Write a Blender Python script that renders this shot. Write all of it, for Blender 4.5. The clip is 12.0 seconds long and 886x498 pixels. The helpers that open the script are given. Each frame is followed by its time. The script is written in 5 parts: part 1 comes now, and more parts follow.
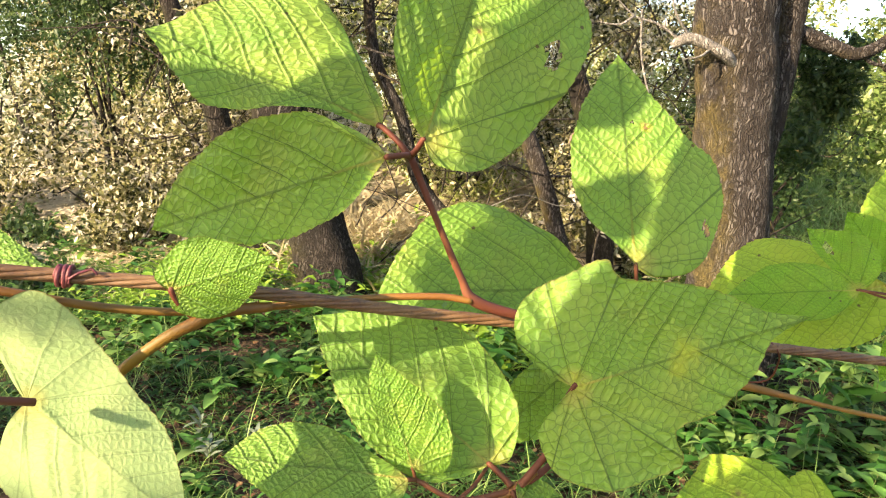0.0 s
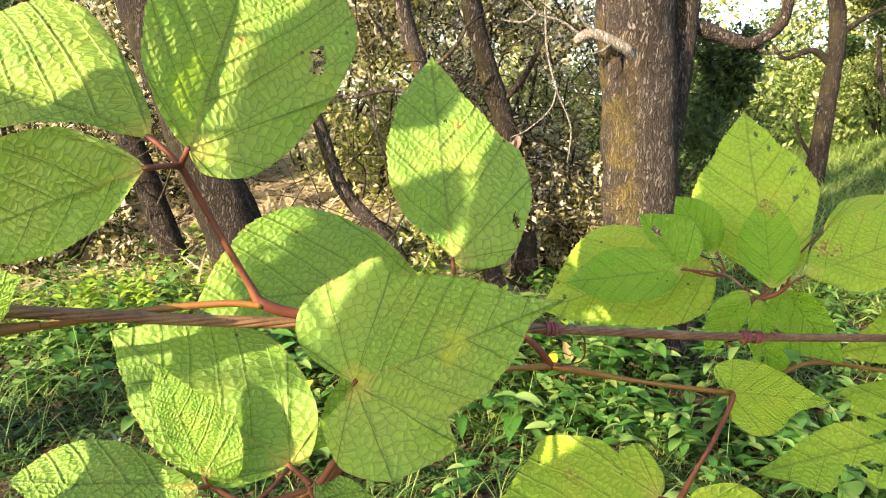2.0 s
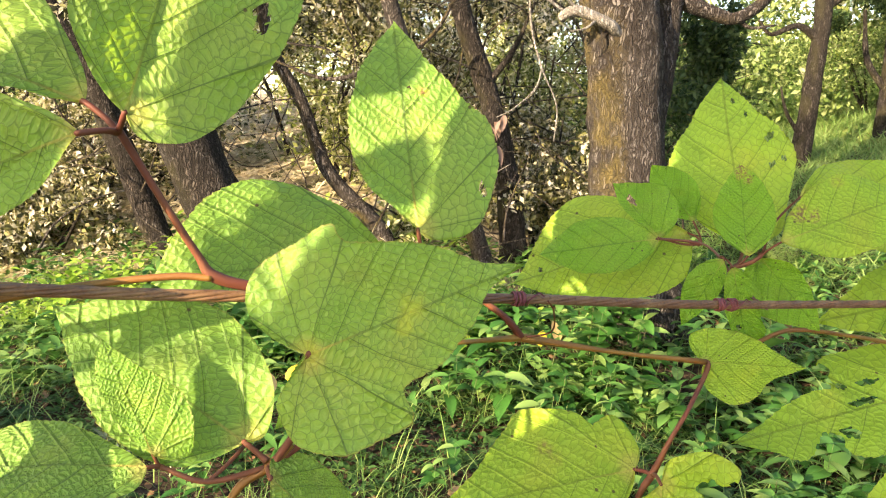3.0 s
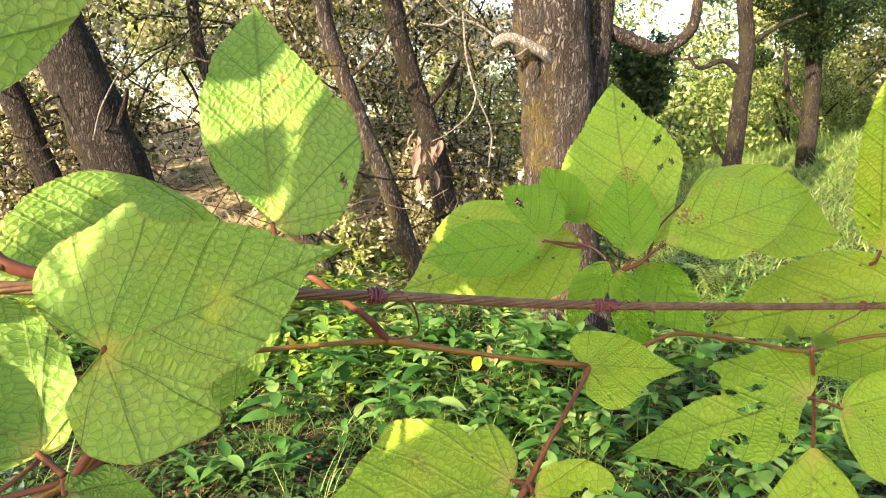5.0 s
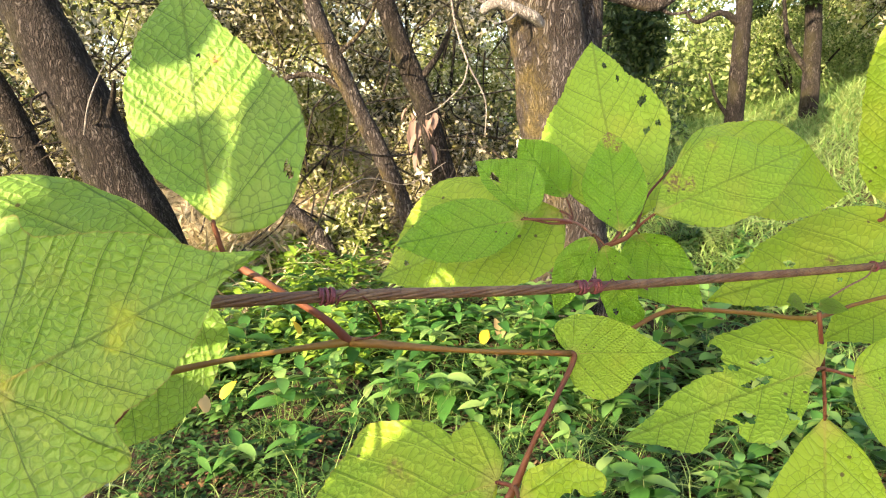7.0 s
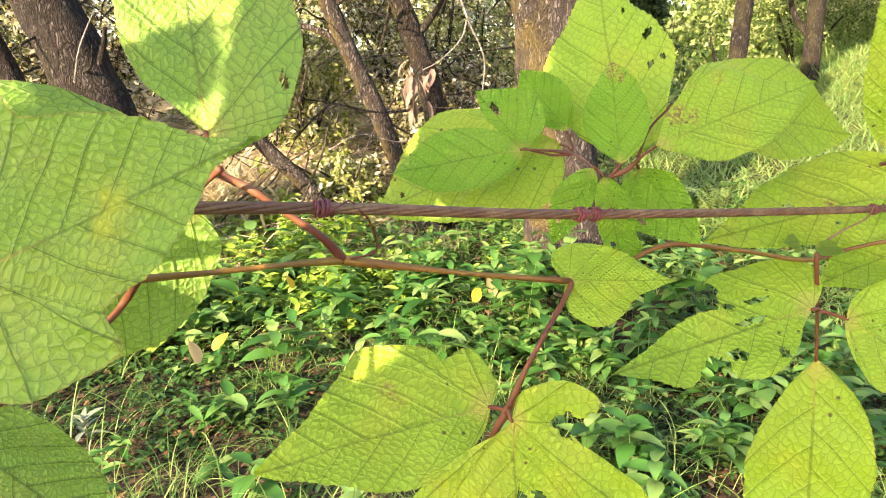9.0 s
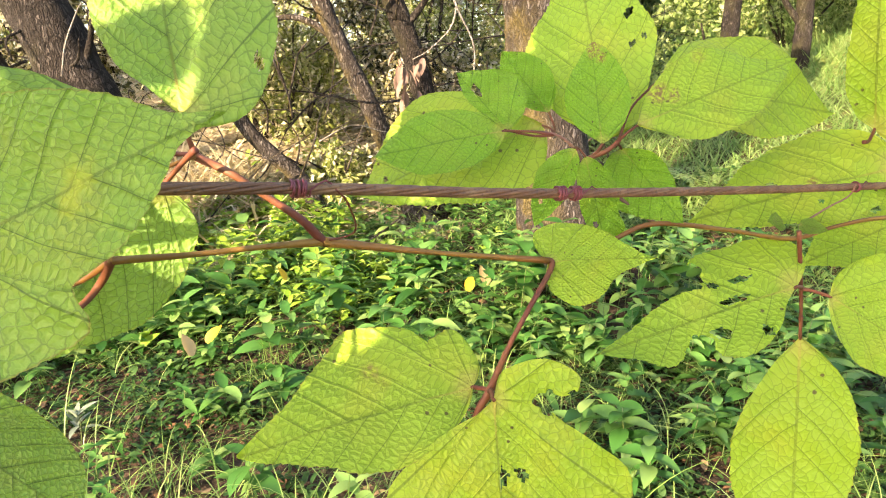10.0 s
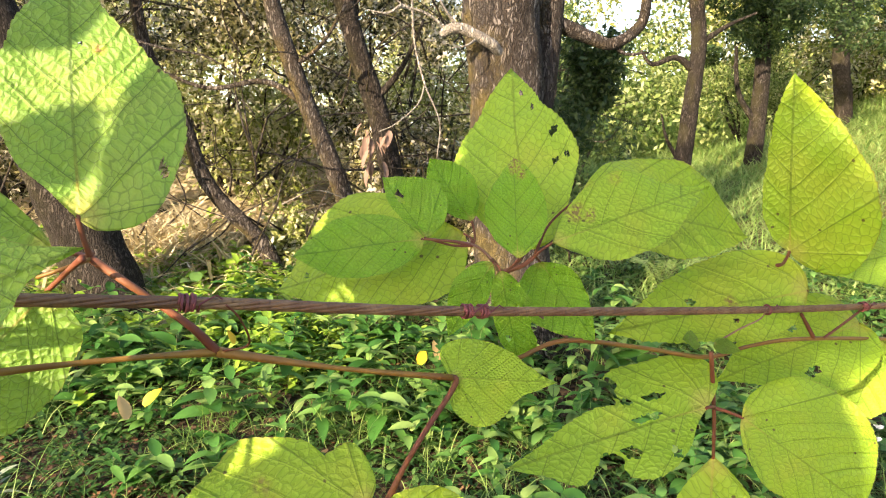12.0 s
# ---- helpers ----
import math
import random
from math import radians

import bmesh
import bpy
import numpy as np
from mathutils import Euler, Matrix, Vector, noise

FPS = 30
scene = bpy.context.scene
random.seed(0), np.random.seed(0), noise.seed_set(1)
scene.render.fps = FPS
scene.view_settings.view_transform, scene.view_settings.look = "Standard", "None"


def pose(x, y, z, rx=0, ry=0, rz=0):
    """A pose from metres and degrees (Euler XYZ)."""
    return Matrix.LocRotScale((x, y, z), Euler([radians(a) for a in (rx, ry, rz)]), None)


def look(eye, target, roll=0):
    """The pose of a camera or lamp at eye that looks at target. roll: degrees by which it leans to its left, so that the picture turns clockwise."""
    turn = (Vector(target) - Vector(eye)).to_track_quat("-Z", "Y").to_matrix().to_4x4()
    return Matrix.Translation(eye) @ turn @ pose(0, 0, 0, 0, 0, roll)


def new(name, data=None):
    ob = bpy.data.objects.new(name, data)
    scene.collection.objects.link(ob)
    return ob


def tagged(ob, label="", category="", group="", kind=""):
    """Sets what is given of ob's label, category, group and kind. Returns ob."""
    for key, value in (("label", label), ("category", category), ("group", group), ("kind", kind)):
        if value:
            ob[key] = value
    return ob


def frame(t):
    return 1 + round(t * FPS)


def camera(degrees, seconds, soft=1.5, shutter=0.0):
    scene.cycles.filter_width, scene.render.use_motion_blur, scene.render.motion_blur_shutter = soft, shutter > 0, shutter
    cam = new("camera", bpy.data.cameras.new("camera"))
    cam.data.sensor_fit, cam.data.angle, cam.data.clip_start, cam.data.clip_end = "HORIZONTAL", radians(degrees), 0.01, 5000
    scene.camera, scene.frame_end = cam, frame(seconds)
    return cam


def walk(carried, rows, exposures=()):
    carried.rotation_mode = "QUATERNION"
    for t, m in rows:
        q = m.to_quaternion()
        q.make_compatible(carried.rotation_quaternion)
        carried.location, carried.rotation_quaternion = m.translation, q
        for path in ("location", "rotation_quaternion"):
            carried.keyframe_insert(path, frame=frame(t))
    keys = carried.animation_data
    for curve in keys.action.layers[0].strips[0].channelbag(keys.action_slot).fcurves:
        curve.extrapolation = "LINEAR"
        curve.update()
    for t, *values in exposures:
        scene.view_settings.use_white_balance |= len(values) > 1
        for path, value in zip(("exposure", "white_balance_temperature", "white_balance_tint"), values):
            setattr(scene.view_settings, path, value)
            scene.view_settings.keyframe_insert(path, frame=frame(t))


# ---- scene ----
cam = camera(66.0, 12.0, 1.15)
PATH = [
    (0, (0.084, -0.047, 1.397), (-0.214, 1.905, 1.079), 4.5),
    (0.5, (0.119, -0.051, 1.405), (-0.11, 1.911, 1.092), 4.2),
    (1, (0.159, -0.037, 1.41), (0.043, 1.936, 1.106), 2.7),
    (1.5, (0.157, -0.041, 1.406), (0.023, 1.931, 1.103), 2.2),
    (2, (0.171, -0.046, 1.403), (0.056, 1.927, 1.098), 1.9),
    (2.5, (0.186, -0.034, 1.393), (0.089, 1.932, 1.041), 1.3),
    (4.3, (0.191, -0.03, 1.391), (0.114, 1.937, 1.038), 0.9),
    (4.5, (0.195, -0.032, 1.393), (0.124, 1.941, 1.069), 1.2),
    (5, (0.248, -0.004, 1.366), (0.318, 1.977, 1.098), 1.6),
    (5.5, (0.253, 0.001, 1.356), (0.31, 1.974, 1.036), 1.4),
    (6, (0.242, -0.007, 1.357), (0.252, 1.967, 1.034), 1.3),
    (6.5, (0.257, -0.008, 1.364), (0.246, 1.967, 1.049), -0.3),
    (7, (0.278, 0.041, 1.369), (0.328, 2.01, 1.023), -2.0),
    (7.2, (0.276, 0.043, 1.363), (0.345, 2.008, 0.996), -0.5),
    (8.8, (0.276, 0.041, 1.344), (0.343, 1.991, 0.903), -0.6),
    (9, (0.275, 0.043, 1.341), (0.341, 1.99, 0.888), -0.6),
    (9.5, (0.278, 0.035, 1.336), (0.325, 1.978, 0.866), -1.0),
    (10, (0.284, 0.042, 1.334), (0.366, 1.982, 0.855), -1.3),
    (10.5, (0.291, 0.045, 1.33), (0.383, 1.989, 0.869), -1.8),
    (11, (0.292, 0.059, 1.36), (0.329, 2.036, 1.064), 1.2),
    (11.5, (0.315, 0.064, 1.386), (0.465, 2.046, 1.169), 3.5),
    (12, (0.323, 0.047, 1.366), (0.511, 2.017, 1.079), 2.6),
]
walk(cam, [(t, look(eye, target, roll)) for t, eye, target, roll in PATH],
     [(0.0, 1.93, 7650, 15), (2.5, 2.08, 7680, 16), (4.6, 2.11, 7600, 17), (5.2, 2.15, 7550, 18), (7.2, 2.26, 7580, 18),
      (8.8, 2.46, 7720, 20), (10.6, 2.46, 7720, 20), (11.3, 2.26, 7640, 19), (12.0, 2.06, 7600, 18)])

# ---- world and sun ----
SUN_ELEV, SUN_AZ = 20.0, 222.0          # degrees; azimuth clockwise from +y: behind the camera, to its left
world = bpy.data.worlds.new("sky")
scene.world = world
world.use_nodes = True
wn = world.node_tree
bg = wn.nodes["Background"]
sky = wn.nodes.new("ShaderNodeTexSky")
sky.sky_type = 'NISHITA'
sky.sun_disc = False
sky.sun_elevation = radians(SUN_ELEV)
sky.sun_rotation = radians(SUN_AZ)
wn.links.new(sky.outputs[0], bg.inputs[0])
bg.inputs[1].default_value = 0.15
sun_data = bpy.data.lights.new("sun", 'SUN')
sun_data.energy = 4.7
sun_data.angle = radians(0.6)
sun_data.color = (1.0, 0.88, 0.66)
sun = new("sun", sun_data)
az, el = radians(SUN_AZ), radians(SUN_ELEV)
sun_dir = Vector((math.sin(az) * math.cos(el), math.cos(az) * math.cos(el), math.sin(el)))
sun.matrix_world = look(sun_dir * 30, (0, 0, 0))

# ---- materials ----


class Nodes:
    """Short hand for building a node material."""

    def __init__(self, name):
        self.mat = bpy.data.materials.new(name)
        self.mat.use_nodes = True
        self.t = self.mat.node_tree
        self.t.nodes.clear()
        self.out = self.t.nodes.new("ShaderNodeOutputMaterial")

    def n(self, kind, ins=None, **props):
        node = self.t.nodes.new("ShaderNode" + kind)
        if "operation" in props:
            node.operation = props["operation"]
        if "interpolation_type" in props:
            node.interpolation_type = props["interpolation_type"]
        if "data_type" in props:
            node.data_type = props["data_type"]
        if "attribute_name" in props:
            node.attribute_name = props["attribute_name"]
        if "feature" in props:
            node.feature = props["feature"]
        if "voronoi_dimensions" in props:
            node.voronoi_dimensions = props["voronoi_dimensions"]
        for k, v in (ins or {}).items():
            sock = node.inputs[k]
            if hasattr(v, "is_linked"):
                self.t.links.new(v, sock)
            else:
                sock.default_value = v
        return node

    def m(self, op, a, b=0.0, c=0.0):
        return self.n("Math", {0: a, 1: b, 2: c}, operation=op).outputs[0]

    def step(self, x, lo, hi):
        return self.n("MapRange", {0: x, 1: lo, 2: hi}, interpolation_type='SMOOTHSTEP').outputs[0]

    def mix(self, f, a, b):
        node = self.n("Mix", {0: f}, data_type='RGBA')
        for sock, v in ((node.inputs[6], a), (node.inputs[7], b)):
            if hasattr(v, "is_linked"):
                self.t.links.new(v, sock)
            else:
                sock.default_value = (*v, 1)
        return node.outputs[2]

    def noise(self, scale, detail=3.0, vec=None, rough=0.55):
        ins = {"Scale": scale, "Detail": detail, "Roughness": rough}
        if vec is not None:
            ins["Vector"] = vec
        return self.n("TexNoise", ins).outputs["Fac"]

    def done(self, shader):
        self.t.links.new(shader, self.out.inputs[0])
        return self.mat


def leaf_material(name, base, yellow, through_col, veins=6.0, trans=0.40, rough=0.55, spots=0.5, relief=0.0008, net_dark=0.66, side_dark=0.85):
    """A broad leaf: midrib, arched side veins, a net of small veins, quilted relief, blotches and specks."""
    k = Nodes(name)
    uv = k.n("UVMap").outputs[0]
    sep = k.n("SeparateXYZ", {0: uv})
    u, v = sep.outputs[0], sep.outputs[1]
    wob = k.m('MULTIPLY', k.m('SUBTRACT', k.noise(4.0, 1.0, uv), 0.5), 0.03)
    a = k.m('ABSOLUTE', v)
    side = k.m('MULTIPLY', k.m('SIGN', v), 0.22)
    arch = k.m('ADD', k.m('MULTIPLY', a, 0.85), k.m('MULTIPLY', k.m('MULTIPLY', a, a), 1.0))
    phi = k.m('MULTIPLY', k.m('ADD', k.m('SUBTRACT', u, arch), wob), veins)
    # side veins leave the midrib; those of the basal lobes fan out from the base
    fan = k.m('MULTIPLY', k.m('SUBTRACT', 0.866, k.m('ARCTAN2', a, u)), 1.55)
    upper = k.m('GREATER_THAN', phi, 0.0)
    phi = k.m('ADD', k.m('MULTIPLY', upper, k.m('ADD', phi, k.m('MULTIPLY', side, k.step(phi, 0.2, 0.7)))), k.m('MULTIPLY', k.m('SUBTRACT', 1.0, upper), fan))
    saw = k.m('MULTIPLY', k.m('ABSOLUTE', k.m('SUBTRACT', k.m('FRACT', phi), 0.5)), 2.0)
    lateral = k.step(saw, 0.953, 0.982)
    mid = k.step(a, 0.0075, 0.0035)
    rnd = k.n("ObjectInfo").outputs["Random"]
    # cross veins run like rungs between the side veins
    rung = k.m('ADD', k.m('ADD', k.m('MULTIPLY', u, 0.65), k.m('MULTIPLY', a, 0.76)), side)
    lower = k.m('SUBTRACT', 1.0, upper)
    cx = k.m('ADD', k.m('MULTIPLY', upper, k.m('MULTIPLY', phi, 2.8)), k.m('MULTIPLY', lower, k.m('MULTIPLY', u, 20.0)))
    cy = k.m('ADD', k.m('MULTIPLY', upper, k.m('MULTIPLY', rung, 34.0)), k.m('MULTIPLY', lower, k.m('MULTIPLY', v, 24.0)))
    cell_vec = k.n("CombineXYZ", {0: k.m('ADD', cx, k.m('MULTIPLY', rnd, 60.0)), 1: cy}).outputs[0]
    bent = k.n("VectorMath", {0: k.n("TexNoise", {"Vector": cell_vec, "Scale": 1.3, "Detail": 2.0}).outputs["Color"], 1: (0.5, 0.6, 0.0)}, operation='MULTIPLY').outputs[0]
    cell_vec = k.n("VectorMath", {0: cell_vec, 1: bent}, operation='ADD').outputs[0]
    vor = k.n("TexVoronoi", {"Vector": cell_vec, "Scale": 1.0, "Randomness": 0.74}, feature='DISTANCE_TO_EDGE', voronoi_dimensions='2D').outputs["Distance"]
    net = k.step(vor, 0.085, 0.02)
    fine_vec = k.n("VectorMath", {0: cell_vec, 1: (2.4, 2.4, 1.0)}, operation='MULTIPLY').outputs[0]
    fine = k.n("TexVoronoi", {"Vector": fine_vec, "Scale": 1.0}, feature='DISTANCE_TO_EDGE', voronoi_dimensions='2D').outputs["Distance"]
    fnet = k.step(fine, 0.12, 0.0)
    # colour
    blotch = k.step(k.m('ADD', k.noise(3.2, 4.0, uv), k.m('MULTIPLY', rnd, 0.16)), 0.52, 0.78)
    col = k.mix(blotch, base, yellow)
    grain = k.noise(70.0, 3.0, uv)
    col = k.mix(k.m('MULTIPLY', grain, 0.3), col, tuple(c * 0.6 for c in base))
    dark = tuple(c * 0.30 for c in base)
    col = k.mix(k.m('MULTIPLY', net, net_dark), col, dark)
    col = k.mix(k.m('MULTIPLY', fnet, 0.10), col, dark)
    col = k.mix(k.m('MULTIPLY', lateral, side_dark), col, dark)
    col = k.mix(k.m('MULTIPLY', mid, side_dark), col, k.mix(k.step(u, 0.30, 0.04), dark, (0.40, 0.30, 0.07)))
    heart = k.step(k.m('ADD', k.m('MULTIPLY', u, u), k.m('MULTIPLY', v, v)), 0.012, 0.0)
    col = k.mix(k.m('MULTIPLY', heart, 0.6), col, (0.42, 0.36, 0.09))
    st = k.n("SeparateColor", {0: k.n("Attribute", attribute_name="stain").outputs["Color"]})
    col = k.mix(k.m('MULTIPLY', st.outputs[0], 0.55), col, (0.43, 0.50, 0.04))
    rust = k.m('MULTIPLY', st.outputs[1], k.step(k.noise(45.0, 4.0, uv), 0.40, 0.58))
    col = k.mix(k.m('MULTIPLY', rust, 0.85), col, (0.24, 0.11, 0.06))
    col = k.mix(k.m('MULTIPLY', k.step(st.outputs[2], 0.78, 0.95), 0.7), col, (0.20, 0.10, 0.035))      # thin brown rim
    # brown specks where insects fed
    sp = k.n("TexVoronoi", {"Vector": uv, "Scale": 13.0, "Randomness": 1.0})
    pick = k.n("SeparateColor", {0: sp.outputs["Color"]}).outputs[0]
    rad = k.m('ADD', sp.outputs["Distance"], k.m('MULTIPLY', k.noise(60.0, 2.0, uv), 0.12))
    speck = k.m('MULTIPLY', k.step(rad, 0.2, 0.14), k.m('GREATER_THAN', pick, 1.0 - 0.10 * spots))
    col = k.mix(k.m('MULTIPLY', speck, 0.85), col, (0.09, 0.05, 0.02))
    # relief
    h = k.m('ADD', k.m('MULTIPLY', k.step(vor, 0.0, 0.42), 1.2), k.m('MULTIPLY', k.step(fine, 0.0, 0.3), 0.14))
    h = k.m('SUBTRACT', h, k.m('MULTIPLY', k.step(saw, 0.78, 1.0), 1.5))
    h = k.m('SUBTRACT', h, k.m('MULTIPLY', k.step(a, 0.03, 0.0), 1.4))
    bump = k.n("Bump", {"Strength": 1.0, "Distance": relief, "Height": h}).outputs[0]
    p = k.n("BsdfPrincipled", {"Base Color": col, "Roughness": k.m('ADD', rough, k.m('MULTIPLY', grain, 0.18)), "Specular IOR Level": 0.5, "Normal": bump})
    tcol = k.mix(k.m('MULTIPLY', k.m('MAXIMUM', lateral, k.m('MULTIPLY', net, 0.6)), side_dark * 0.55), k.mix(blotch, through_col, yellow), dark)
    tcol = k.mix(k.m('MULTIPLY', k.m('MAXIMUM', speck, rust), 0.8), tcol, (0.09, 0.04, 0.01))
    tr = k.n("BsdfTranslucent", {"Color": tcol, "Normal": bump})
    return k.done(k.n("MixShader", {0: trans, 1: p.outputs[0], 2: tr.outputs[0]}).outputs[0])


def small_leaf_material(name, cols, trans=0.4, rough=0.45, island=True):
    """Foliage of many small leaves: each takes its own tint."""
    k = Nodes(name)
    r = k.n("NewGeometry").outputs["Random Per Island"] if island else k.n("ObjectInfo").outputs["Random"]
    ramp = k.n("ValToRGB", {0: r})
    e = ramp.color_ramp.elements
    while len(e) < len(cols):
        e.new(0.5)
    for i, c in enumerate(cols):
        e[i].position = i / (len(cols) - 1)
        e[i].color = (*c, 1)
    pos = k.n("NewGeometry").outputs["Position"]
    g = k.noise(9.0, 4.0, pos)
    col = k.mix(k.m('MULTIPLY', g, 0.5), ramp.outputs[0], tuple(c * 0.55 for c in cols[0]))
    p = k.n("BsdfPrincipled", {"Base Color": col, "Roughness": rough, "Specular IOR Level": 0.3})
    tr = k.n("BsdfTranslucent", {"Color": ramp.outputs[0]})
    return k.done(k.n("MixShader", {0: trans, 1: p.outputs[0], 2: tr.outputs[0]}).outputs[0])


def stem_material(name, c1, c2, scale=60.0, rough=0.5):
    k = Nodes(name)
    pos = k.n("TexCoord").outputs["Object"]
    g = k.noise(scale, 4.0, pos)
    big = k.noise(scale * 0.22, 2.0, pos)
    col = k.mix(k.step(big, 0.35, 0.68), c1, c2)
    col = k.mix(k.m('MULTIPLY', k.step(g, 0.5, 0.75), 0.5), col, tuple(c * 0.5 for c in c1))
    b = k.n("Bump", {"Strength": 0.6, "Distance": 0.0006, "Height": k.noise(scale * 6, 4.0, pos)}).outputs[0]
    p = k.n("BsdfPrincipled", {"Base Color": col, "Roughness": rough, "Specular IOR Level": 0.4, "Normal": b})
    return k.done(p.outputs[0])


def bark_material(name, dark, pale, moss, moss_amount=0.5, relief=0.02):
    """Scaly bark: uneven plates parted by dark fissures, with grey lichen and moss patches."""
    k = Nodes(name)
    pos = k.n("TexCoord").outputs["Object"]
    warp = k.n("VectorMath", {0: k.n("TexNoise", {"Vector": pos, "Scale": 14.0, "Detail": 4.0}).outputs["Color"], 1: (0.06, 0.06, 0.16)}, operation='MULTIPLY').outputs[0]
    bent = k.n("VectorMath", {0: pos, 1: warp}, operation='ADD').outputs[0]
    sx = k.n("VectorMath", {0: bent, 1: (1.0, 1.0, 0.2)}, operation='MULTIPLY').outputs[0]
    edge = k.n("TexVoronoi", {"Vector": sx, "Scale": 62.0}, feature='DISTANCE_TO_EDGE').outputs["Distance"]
    tone = k.n("SeparateColor", {0: k.n("TexVoronoi", {"Vector": sx, "Scale": 62.0}).outputs["Color"]}).outputs[0]
    plate = k.m('MULTIPLY', k.step(edge, 0.03, 0.2), k.step(k.noise(34.0, 7.0, sx, 0.7), 0.36, 0.54))
    fine = k.noise(110.0, 5.0, pos)
    mid = tuple((a + 2 * c) / 3 for a, c in zip(pale, dark))
    col = k.mix(k.m('MULTIPLY', plate, k.m('ADD', 0.1, k.m('MULTIPLY', tone, 0.9))), dark, pale)
    col = k.mix(k.m('MULTIPLY', k.step(k.noise(5.0, 4.0, pos), 0.42, 0.62), 0.25), col, mid)
    lich = k.m('MULTIPLY', k.step(k.noise(9.0, 6.0, pos), 0.54, 0.66), k.step(fine, 0.42, 0.6))
    col = k.mix(k.m('MULTIPLY', k.m('MULTIPLY', lich, plate), 0.2), col, (0.34, 0.33, 0.31))
    nx = k.n("SeparateXYZ", {0: k.n("NewGeometry").outputs["Normal"]}).outputs[0]
    ms = k.m('MULTIPLY', k.m('MULTIPLY', k.step(k.noise(4.4, 6.0, pos), 0.42, 0.62), k.step(nx, 0.1, -0.75)), moss_amount)
    col = k.mix(ms, col, moss)
    h = k.m('ADD', plate, k.m('MULTIPLY', fine, 0.5))
    b = k.n("Bump", {"Strength": 1.0, "Distance": relief, "Height": h}).outputs[0]
    p = k.n("BsdfPrincipled", {"Base Color": col, "Roughness": 0.9, "Specular IOR Level": 0.2, "Normal": b})
    return k.done(p.outputs[0])


def ground_material():
    k = Nodes("forest_soil")
    pos = k.n("NewGeometry").outputs["Position"]
    n1 = k.noise(0.9, 5.0, pos)
    n2 = k.noise(22.0, 6.0, pos)
    col = k.mix(k.step(n2, 0.35, 0.7), (0.022, 0.015, 0.010), (0.085, 0.055, 0.036))
    xyz = k.n("SeparateXYZ", {0: pos})
    far = k.step(xyz.outputs[1], 5.0, 9.0)
    col = k.mix(k.m('MULTIPLY', k.step(n1, 0.30, 0.5), far), col, (0.16, 0.20, 0.055))
    # dry pale litter on the bank
    dry = k.m('MULTIPLY', k.m('MULTIPLY', k.step(xyz.outputs[1], 4.4, 5.2), k.step(xyz.outputs[0], 0.9, 0.1)), k.step(k.noise(5.0, 4.0, pos), 0.36, 0.52))
    col = k.mix(dry, col, k.mix(n2, (0.30, 0.23, 0.15), (0.62, 0.54, 0.40)))
    b = k.n("Bump", {"Strength": 1.0, "Distance": 0.03, "Height": n2}).outputs[0]
    return k.done(k.n("BsdfPrincipled", {"Base Color": col, "Roughness": 0.95, "Specular IOR Level": 0.15, "Normal": b}).outputs[0])


def wire_material():
    k = Nodes("weathered_wire")
    pos = k.n("TexCoord").outputs["Object"]
    g = k.noise(55.0, 5.0, pos)
    f = k.noise(400.0, 4.0, pos)
    col = k.mix(k.step(g, 0.35, 0.7), (0.12, 0.055, 0.025), (0.20, 0.115, 0.055))
    col = k.mix(k.m('MULTIPLY', k.step(f, 0.5, 0.7), 0.6), col, (0.05, 0.026, 0.02))
    b = k.n("Bump", {"Strength": 0.8, "Distance": 0.0004, "Height": f}).outputs[0]
    return k.done(k.n("BsdfPrincipled", {"Base Color": col, "Roughness": 0.6, "Metallic": 0.0, "Normal": b}).outputs[0])


LEAF = leaf_material("vine_leaf", (0.178, 0.345, 0.052), (0.255, 0.39, 0.058), (0.35, 0.56, 0.045), rough=0.46, net_dark=0.62, relief=0.0006, side_dark=0.9)
LEAF_Y = leaf_material("yellowing_vine_leaf", (0.248, 0.43, 0.030), (0.36, 0.48, 0.036), (0.48, 0.64, 0.028), spots=1.5, rough=0.46, relief=0.0005, net_dark=0.38, side_dark=0.75)
# darker and greener than LEAF_Y, for the small leaves of the crowded shoot
LEAF_DEEP = leaf_material("deep_green_vine_leaf", (0.160, 0.362, 0.018), (0.23, 0.42, 0.024), (0.31, 0.59, 0.02), spots=1.2, rough=0.46, relief=0.0005, net_dark=0.42, side_dark=0.8)
LEAF_P = leaf_material("pale_leaf_underside", (0.30, 0.42, 0.17), (0.36, 0.46, 0.18), (0.40, 0.58, 0.12), spots=0.2, rough=0.65, relief=0.00015, net_dark=0.2, side_dark=0.45)
LEAF_S = leaf_material("young_vine_leaf", (0.168, 0.345, 0.045), (0.235, 0.39, 0.05), (0.34, 0.56, 0.038), rough=0.46, relief=0.0004, net_dark=0.58)
STEM_RED = stem_material("red_stem", (0.12, 0.03, 0.017), (0.15, 0.055, 0.022), rough=0.62)
STEM_OCHRE = stem_material("ochre_stem", (0.21, 0.115, 0.020), (0.17, 0.070, 0.016))
STRAW = small_leaf_material("straw", [(0.36, 0.29, 0.16), (0.56, 0.48, 0.30), (0.76, 0.69, 0.5)], trans=0.2, rough=0.7)
STEM_BROWN = stem_material("brown_stem", (0.13, 0.06, 0.045), (0.20, 0.11, 0.08))
TENDRIL = stem_material("crimson_tendril", (0.11, 0.018, 0.03), (0.18, 0.045, 0.05), 200.0)
RIB = stem_material("leaf_rib", (0.32, 0.40, 0.10), (0.38, 0.34, 0.10), 90.0)
WIRE = wire_material()
SOIL = ground_material()
BARK = bark_material("grey_bark", (0.020, 0.015, 0.012), (0.172, 0.152, 0.142), (0.11, 0.085, 0.028), 0.8)
